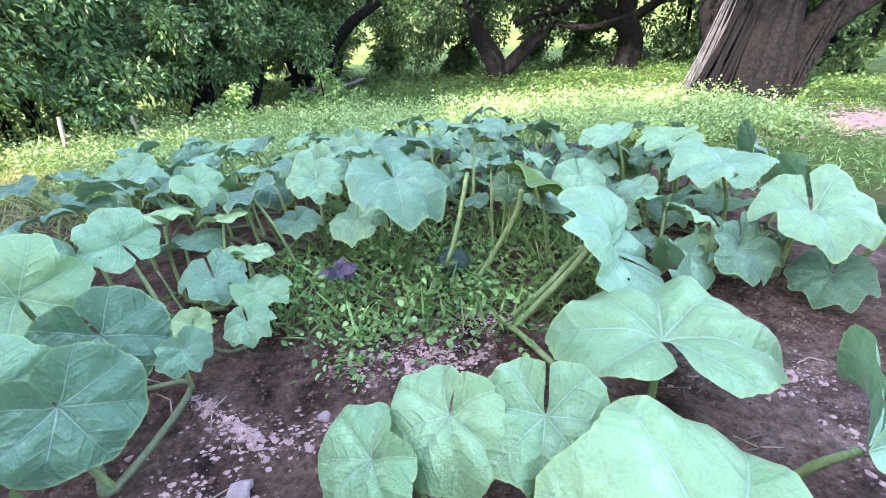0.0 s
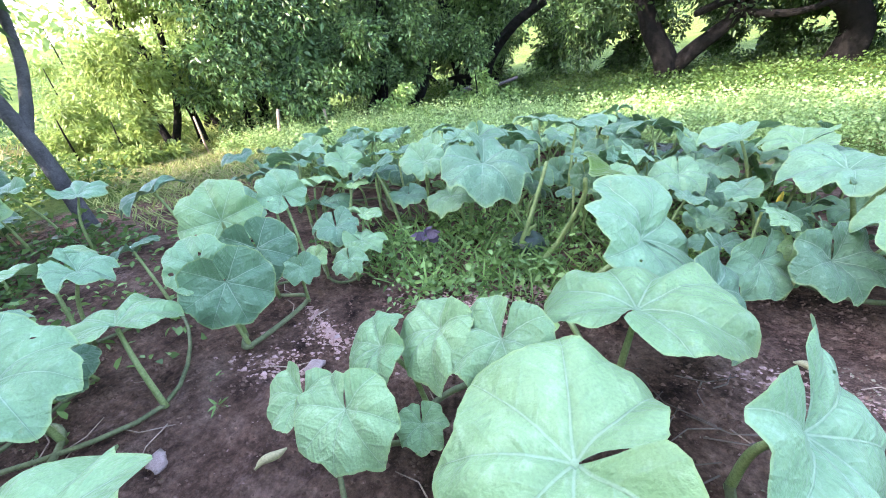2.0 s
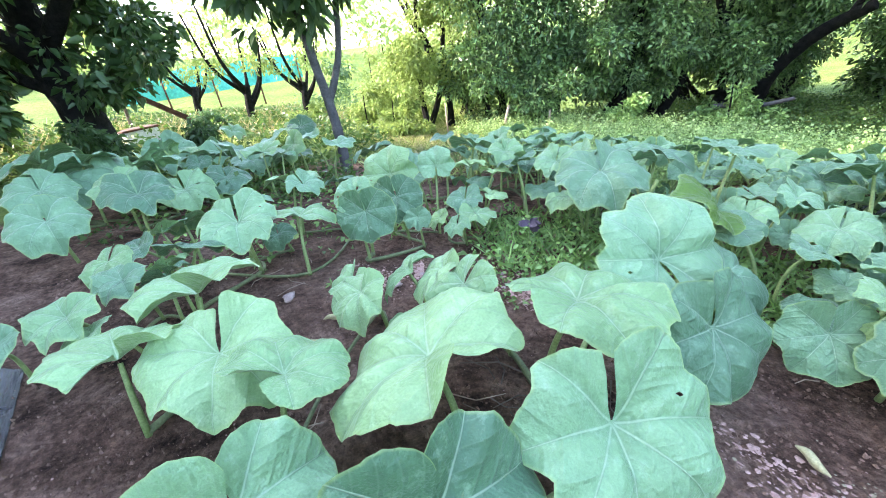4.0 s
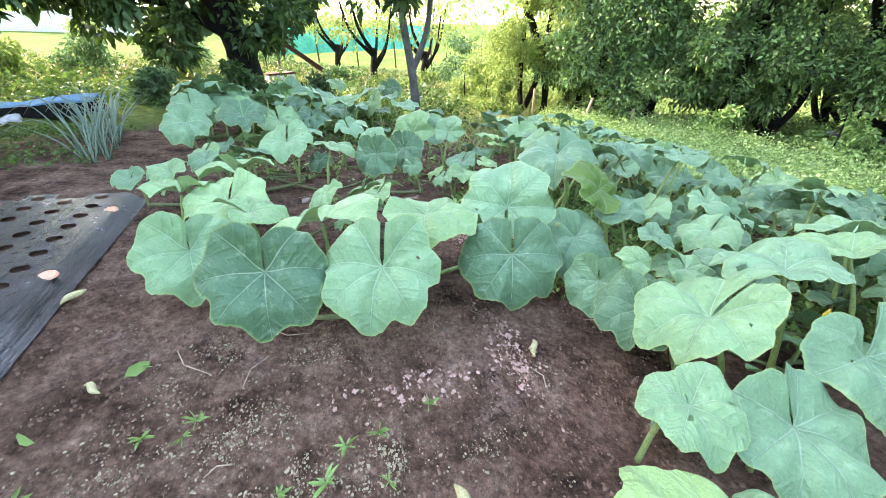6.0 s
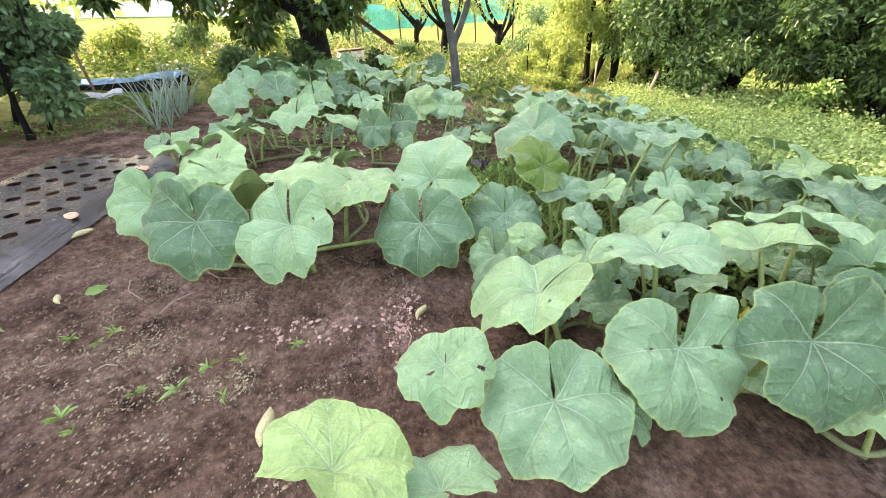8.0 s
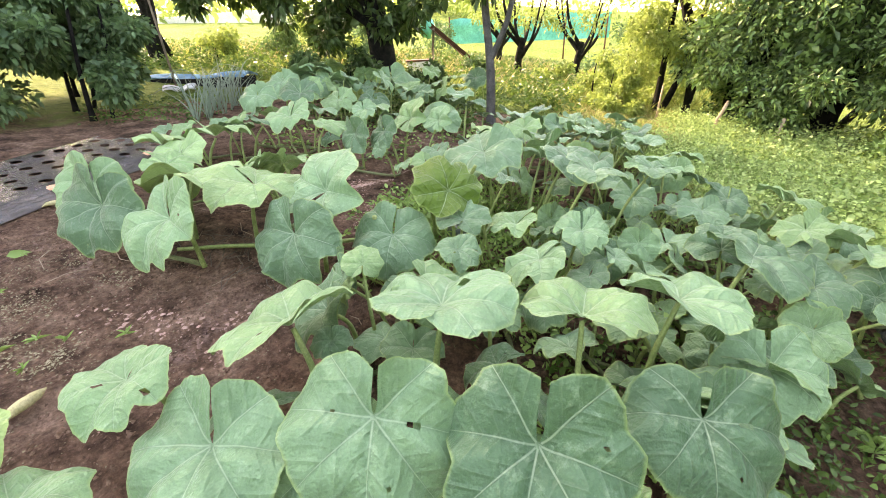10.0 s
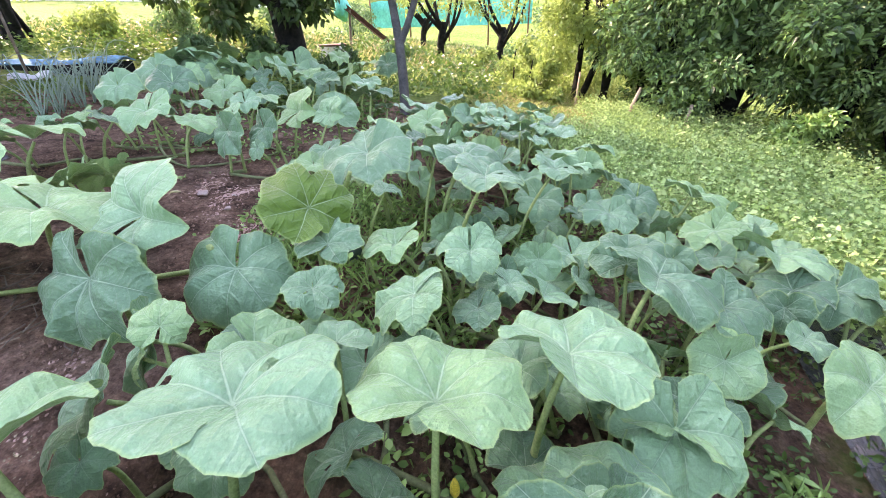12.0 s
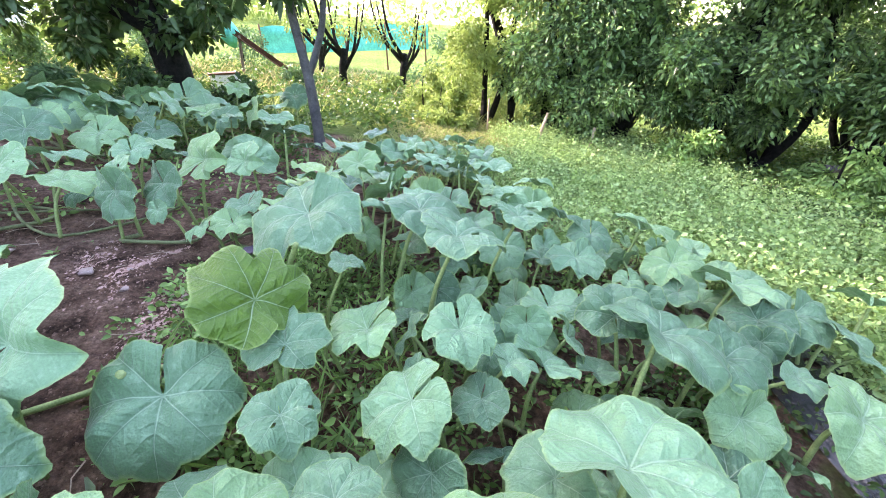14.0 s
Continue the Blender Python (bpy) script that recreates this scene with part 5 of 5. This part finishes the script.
# tall trees added on the sunny side, invented so their crowns shade the bed
for n, (x, y, r) in enumerate(((-6.6, -7.4, 2.1), (-3.9, -8.0, 2.1), (-1.2, -8.4, 2.1), (1.6, -8.6, 2.0))):
    rise = float(land(x, y))
    tree("added_shade_tree", (x, y), [([(0, 0, -0.1), (0.1, 0, 3.5), (0, 0.1, 7.5)], 0.24, 0.10)],
         [((0, 0.4, 6.0 - rise), r * 0.9), ((0.6, 0.5, 7.0 - rise), r), ((-0.7, 0.3, 7.8 - rise), r), ((0.1, 0.6, 9.0 - rise), r * 0.85)],
         "dense dark leaves", 9000, (0.22, 0.36), DARKLEAF, "tall dark tree added to shade the pumpkin bed", 480 + n, 0.6, fine=False)
# low unseen trees added to the east and south as enclosure
for n, (x, y) in enumerate(((11.5, -5.0), (12.5, -1.0), (12.0, 3.0), (7.0, -10.5))):
    tree("added_shade_tree", (x, y), [([(0, 0, -0.1), (0.1, 0, 1.2), (0, 0.1, 2.4)], 0.16, 0.06)], [((0, 0, 1.3), 1.5), ((0, 0, 2.4), 1.6)], "dense dark leaves", 4000, (0.22, 0.36), DARKLEAF, "low dark tree added out of view to enclose the garden", 490 + n, 0.6, fine=False)


# ---- onions, bush, sheets, far fittings ----
def onion_clump(x, y, seed, label="clump of blue-green spring onions with bent tips"):
    rng = random.Random(seed)
    root = tagged(new("spring_onion"), label, "spring onion", "row of spring onions")
    root.location = on(x, y)
    for _ in range(rng.randint(4, 6)):
        a, lean, h = rng.gauss(3.4, 1.1), rng.uniform(0.08, 0.42), rng.uniform(0.28, 0.54)
        p = [(0.02 * math.cos(a), 0.02 * math.sin(a), 0), (lean * 0.4 * math.cos(a), lean * 0.4 * math.sin(a), h * 0.55), (lean * math.cos(a), lean * math.sin(a), h)]
        if rng.random() < 0.4:
            p.append((lean * 2.0 * math.cos(a), lean * 2.0 * math.sin(a), h * 0.72))
        run = bend(p, 4)
        child("leaf", tubes("leaf", [(run, [0.0058 * (1 - 0.8 * (i / (len(run) - 1)) ** 2) for i in range(len(run))])], ONION, 6), root)


for n in range(16):
    onion_clump(-1.78 - 0.075 * n + 0.03 * math.sin(n * 5), -1.62 - 0.02 * n + 0.09 * math.sin(n * 2.3), 600 + n)

for n, (x, y, r) in enumerate(((-0.75, -3.05, 0.8), (-1.7, -2.90, 0.7), (-0.1, -4.0, 0.95), (-2.3, -3.6, 0.7), (-1.45, -2.40, 0.38))):
    tree("garden_bush", (x, y), [([(0.1, 0, 0), (0.05, 0, 0.4), (0, 0.1, 1.0)], 0.025, 0.012), ([(-0.1, 0, 0), (-0.2, 0.1, 0.5), (-0.3, 0.1, 1.0)], 0.02, 0.01)], [((0, 0.1, 0.45), r * 0.7), ((0.35, 0.1, 0.75), r * 0.6), ((-0.4, 0.1, 0.7), r * 0.6), ((0, 0, 1.15), r * 0.6)], "broad grey-green leaves", 7500, (0.04, 0.085), BUSHLEAF, "leafy garden bush beside the black film", 620 + n, 0.6)


def stake(x, y, h, lean, label, mat=WOOD, r=0.022):
    ob = tagged(new("stake", tubes("stake", [([(0, 0, -0.1), (lean[0] * 0.5, lean[1] * 0.5, h / 2), (lean[0], lean[1], h)], [r, r * 0.95, r * 0.85])], mat, 8)), label, "stake", "stakes")
    ob.location = on(x, y)


stake(-4.05, 3.95, 0.45, (0.05, 0.12), "short pale wooden stake before the hedge", STRAW)
stake(-3.62, 4.5, 0.36, (-0.03, 0.06), "short pale wooden stake before the hedge", STRAW)
stake(-4.9, 3.5, 0.5, (0, 0.02), "thin pale stake before the hedge", STRAW, 0.015)
stake(0.05, -2.2, 1.3, (-0.5, -0.35), "thin leaning bamboo cane beside the bush", WOOD, 0.012)
stake(-3.3, -3.2, 1.5, (-0.5, -0.5), "thin leaning pole beside the blue sheet", WOOD, 0.016)


def bent_sheet(name, w, d, mat, label, category, thick=0.012, sag=0.05):
    vs, fs, k = [], [], 14
    for s in (0, 1):
        for i in range(k + 1):
            for j in range(5):
                u, v = i / k, j / 4
                vs.append(((u - 0.5) * w, (v - 0.5) * d, sag * math.sin(u * 9) * 0.3 - sag * (2 * v - 1) ** 2 + 0.015 * noise.noise((u * 6, v * 3, 5)) - s * thick))
    m = (k + 1) * 5
    for i in range(k):
        for j in range(4):
            a = i * 5 + j
            fs += [(a, a + 5, a + 6, a + 1), (m + a, m + a + 1, m + a + 6, m + a + 5)]
    for i in range(k):
        for j in (0, 4):
            a = i * 5 + j
            fs.append((a, a + 5, m + a + 5, m + a))
    for i in (0, k):
        for j in range(4):
            a = i * 5 + j
            fs.append((a, a + 1, m + a + 1, m + a))
    return tagged(new(name, mesh_of(name, vs, fs, mat)), label, category)


s1 = bent_sheet("blue_sheet", 1.7, 0.35, BLUE, "faded blue plastic sheet laid over a low seedbed", "plastic sheet")
s1.location, s1.rotation_euler = on(-3.8, -3.2, 0.17), (0, 0, radians(92))
s2 = bent_sheet("white_sheet", 0.42, 0.12, PALE, "crumpled white sheet at the foot of the seedbed", "plastic sheet")
s2.location, s2.rotation_euler = on(-3.2, -3.05, 0.08), (0, 0, radians(115))


def plank_box(name, x, y, size, turn, mat, label, category, lid=None):
    """An open box of boards with thickness."""
    root = tagged(new(name), label, category)
    root.location, root.rotation_euler = on(x, y), (0, 0, radians(turn))
    w, d, h = size
    for sx, sy, sw, sd in ((0, -d / 2, w, 0.03), (0, d / 2, w, 0.03), (-w / 2, 0, 0.03, d - 0.034), (w / 2, 0, 0.03, d - 0.034)):
        bm = bmesh.new()
        bmesh.ops.create_cube(bm, size=1)
        bmesh.ops.scale(bm, vec=(sw, sd, h), verts=bm.verts)
        bmesh.ops.bevel(bm, geom=bm.edges[:], offset=0.006, segments=1, affect="EDGES")
        bmesh.ops.translate(bm, vec=(sx, sy, h / 2 - 0.02), verts=bm.verts)
        me = bpy.data.meshes.new("board")
        bm.to_mesh(me)
        bm.free()
        me.materials.append(mat)
        child("board", me, root)
    if lid:
        bm = bmesh.new()
        bmesh.ops.create_cube(bm, size=1)
        bmesh.ops.scale(bm, vec=(w + 0.06, d + 0.06, 0.03), verts=bm.verts)
        bmesh.ops.bevel(bm, geom=bm.edges[:], offset=0.006, segments=1, affect="EDGES")
        bmesh.ops.translate(bm, vec=(0, 0, h), verts=bm.verts)
        me = bpy.data.meshes.new("lid")
        bm.to_mesh(me)
        bm.free()
        me.materials.append(lid)
        child("lid", me, root)
    return root


plank_box("hive_box", -7.2, -0.75, (0.4, 0.45, 0.36), 20, WHITE, "white painted wooden box behind the vines", "box", RUST)


def lattice_beam():
    """A rusty angle beam that leans over the grass."""
    a, b = Vector((-9.3, 0.55, -0.08)), Vector((-9.3, -1.0, 1.15))
    root = tagged(new("leaning_beam"), "rusty steel angle beam leaning over the grass", "beam")
    root.location = a
    t = (b - a).normalized()
    up = t.cross(Vector((1, 0, 0))).normalized()
    for off, wide in ((Vector((0, 0, 0)), (0.012, 0.10)), (Vector((0.05, 0, 0)) - up * 0.045, (0.10, 0.012))):
        bm = bmesh.new()
        bmesh.ops.create_cube(bm, size=1)
        bmesh.ops.scale(bm, vec=(wide[0], wide[1], (b - a).length + 0.2), verts=bm.verts)
        me = bpy.data.meshes.new("flange")
        bm.to_mesh(me)
        bm.free()
        me.materials.append(RUST)
        rot = Matrix((Vector((1, 0, 0)), up, t)).transposed().to_4x4()
        child("flange", me, root, Matrix.Translation((b - a) / 2 + off) @ rot)
    prop = [Vector((0, -1.45, 1.15)), Vector((0.05, -1.5, 0.5)), Vector((0.05, -1.5, -0.05))]
    child("prop", tubes("prop", [(prop, [0.03, 0.03, 0.03])], WOOD, 8), root, label="wooden prop under the beam")


lattice_beam()


def net_fence(x, y0, y1, z0, z1, label):
    root = tagged(new("net_fence"), label, "net")
    o = Vector((x, y0, z0))
    root.location = o
    vs, fs, k = [], [], 60
    for s in (0, 0.012):
        for i in range(k + 1):
            u = i / k
            for j in range(7):
                v = j / 6
                vs.append((0.10 * noise.noise((u * 14, v * 2, 1)) + s, (y1 - y0) * u, (z1 - z0) * v + 0.05 * math.sin(u * 19) * v))
    m = (k + 1) * 7
    for i in range(k):
        for j in range(6):
            a = i * 7 + j
            fs += [(a, a + 7, a + 8, a + 1), (m + a, m + a + 1, m + a + 8, m + a + 7)]
    child("netting", mesh_of("netting", vs, fs, NET), root, label="bright green windbreak netting")
    for i in range(5):
        yy = (y1 - y0) * (i + 0.02) / 4.1
        child("post", tubes("post", [([(0.05, yy, -1.0), (0.05, yy, z1 - z0 + 0.1)], [0.025, 0.025])], RUST, 8), root)


net_fence(-14.0, -1.5, 3.8, 0.62, 1.35, "bright green netting stretched between posts in the far orchard")
ob = tagged(new("net_bundle", lump("net_bundle", 0.24, NET, 9, 1.1, 0.7)), "bundled green netting hung on the beam end", "net")
ob.location = (-9.35, -1.12, 1.12)


def log_pile(x, y):
    rng = random.Random(9)
    for k in range(12):
        r = rng.uniform(0.03, 0.06)
        L = rng.uniform(1.4, 2.2)
        ob = tagged(new("timber", tubes("timber", [([(-L / 2, 0, 0), (0, rng.uniform(-0.03, 0.03), 0), (L / 2, 0, 0)], [r, r, r * 0.85])], WOOD, 9)), "weathered round timber in a low stack", "timber", "timber stack")
        ob.location = on(x + rng.uniform(-0.15, 0.15), y + (k % 5) * 0.13 - 0.3, 0.05 + (k // 5) * 0.11)
        ob.rotation_euler = (0, 0, radians(rng.uniform(15, 30)))


log_pile(-6.0, -6.9)
plank_box("seedbed_frame", -3.8, -3.2, (0.34, 1.6, 0.13), 2, BARK, "dark wooden seedbed frame under the blue sheet", "seedbed")
tree("vine_tree", (-5.7, -5.7),
     [([(0, 0, -0.1), (0.03, 0, 0.5), (-0.05, 0.05, 1.1), (0.1, 0.1, 2.2), (0.0, 0.2, 3.4)], 0.16, 0.10), ([(-0.28, 0.1, 0), (-0.12, 0.05, 0.5), (0.1, 0.05, 1.0), (0.35, 0.15, 1.9)], 0.05, 0.03), ([(0.05, 0.15, 0.3), (0.3, 0.4, 0.9), (0.4, 0.7, 1.7)], 0.07, 0.03), ([(0.0, -0.1, 0.6), (-0.3, -0.35, 1.2), (-0.4, -0.5, 2.0)], 0.05, 0.02)],
     [((0, 0.2, 2.6), 0.9), ((0.7, 0.6, 2.3), 0.7), ((-0.5, -0.3, 2.7), 0.8), ((0.9, 1.3, 1.9), 0.45)],
     "broad dark leaves", 1500, (0.10, 0.17), DARKLEAF, "old tree with thick vine stems round its trunk", 78, 0.5)


def far_wall():
    bm = bmesh.new()
    bmesh.ops.create_cube(bm, size=1)
    bmesh.ops.scale(bm, vec=(0.25, 14, 1.0), verts=bm.verts)
    bmesh.ops.bevel(bm, geom=bm.edges[:], offset=0.03, segments=1, affect="EDGES")
    me = bpy.data.meshes.new("wall_far")
    bm.to_mesh(me)
    bm.free()
    me.materials.append(PALE)
    ob = tagged(new("wall_far", me), "long pale concrete wall beyond the grass bank", "wall", kind="structure")
    ob.location, ob.rotation_euler = (-19.5, -14, 1.95), (0, 0, radians(-8))


far_wall()


# broken pale branch lying at the hedge foot
me = tubes("fallen_branch", [(bend([(0, 0, 0), (0.25, 0.1, 0.04), (0.55, 0.18, 0.02), (0.9, 0.3, 0.1)], 5), taper(16, 0.045, 0.025))], BARK_PALE, 9)
ob = tagged(new("fallen_branch", me), "pale barkless branch lying at the hedge foot", "branch")
ob.location = on(-2.35, 6.55, 0.25)
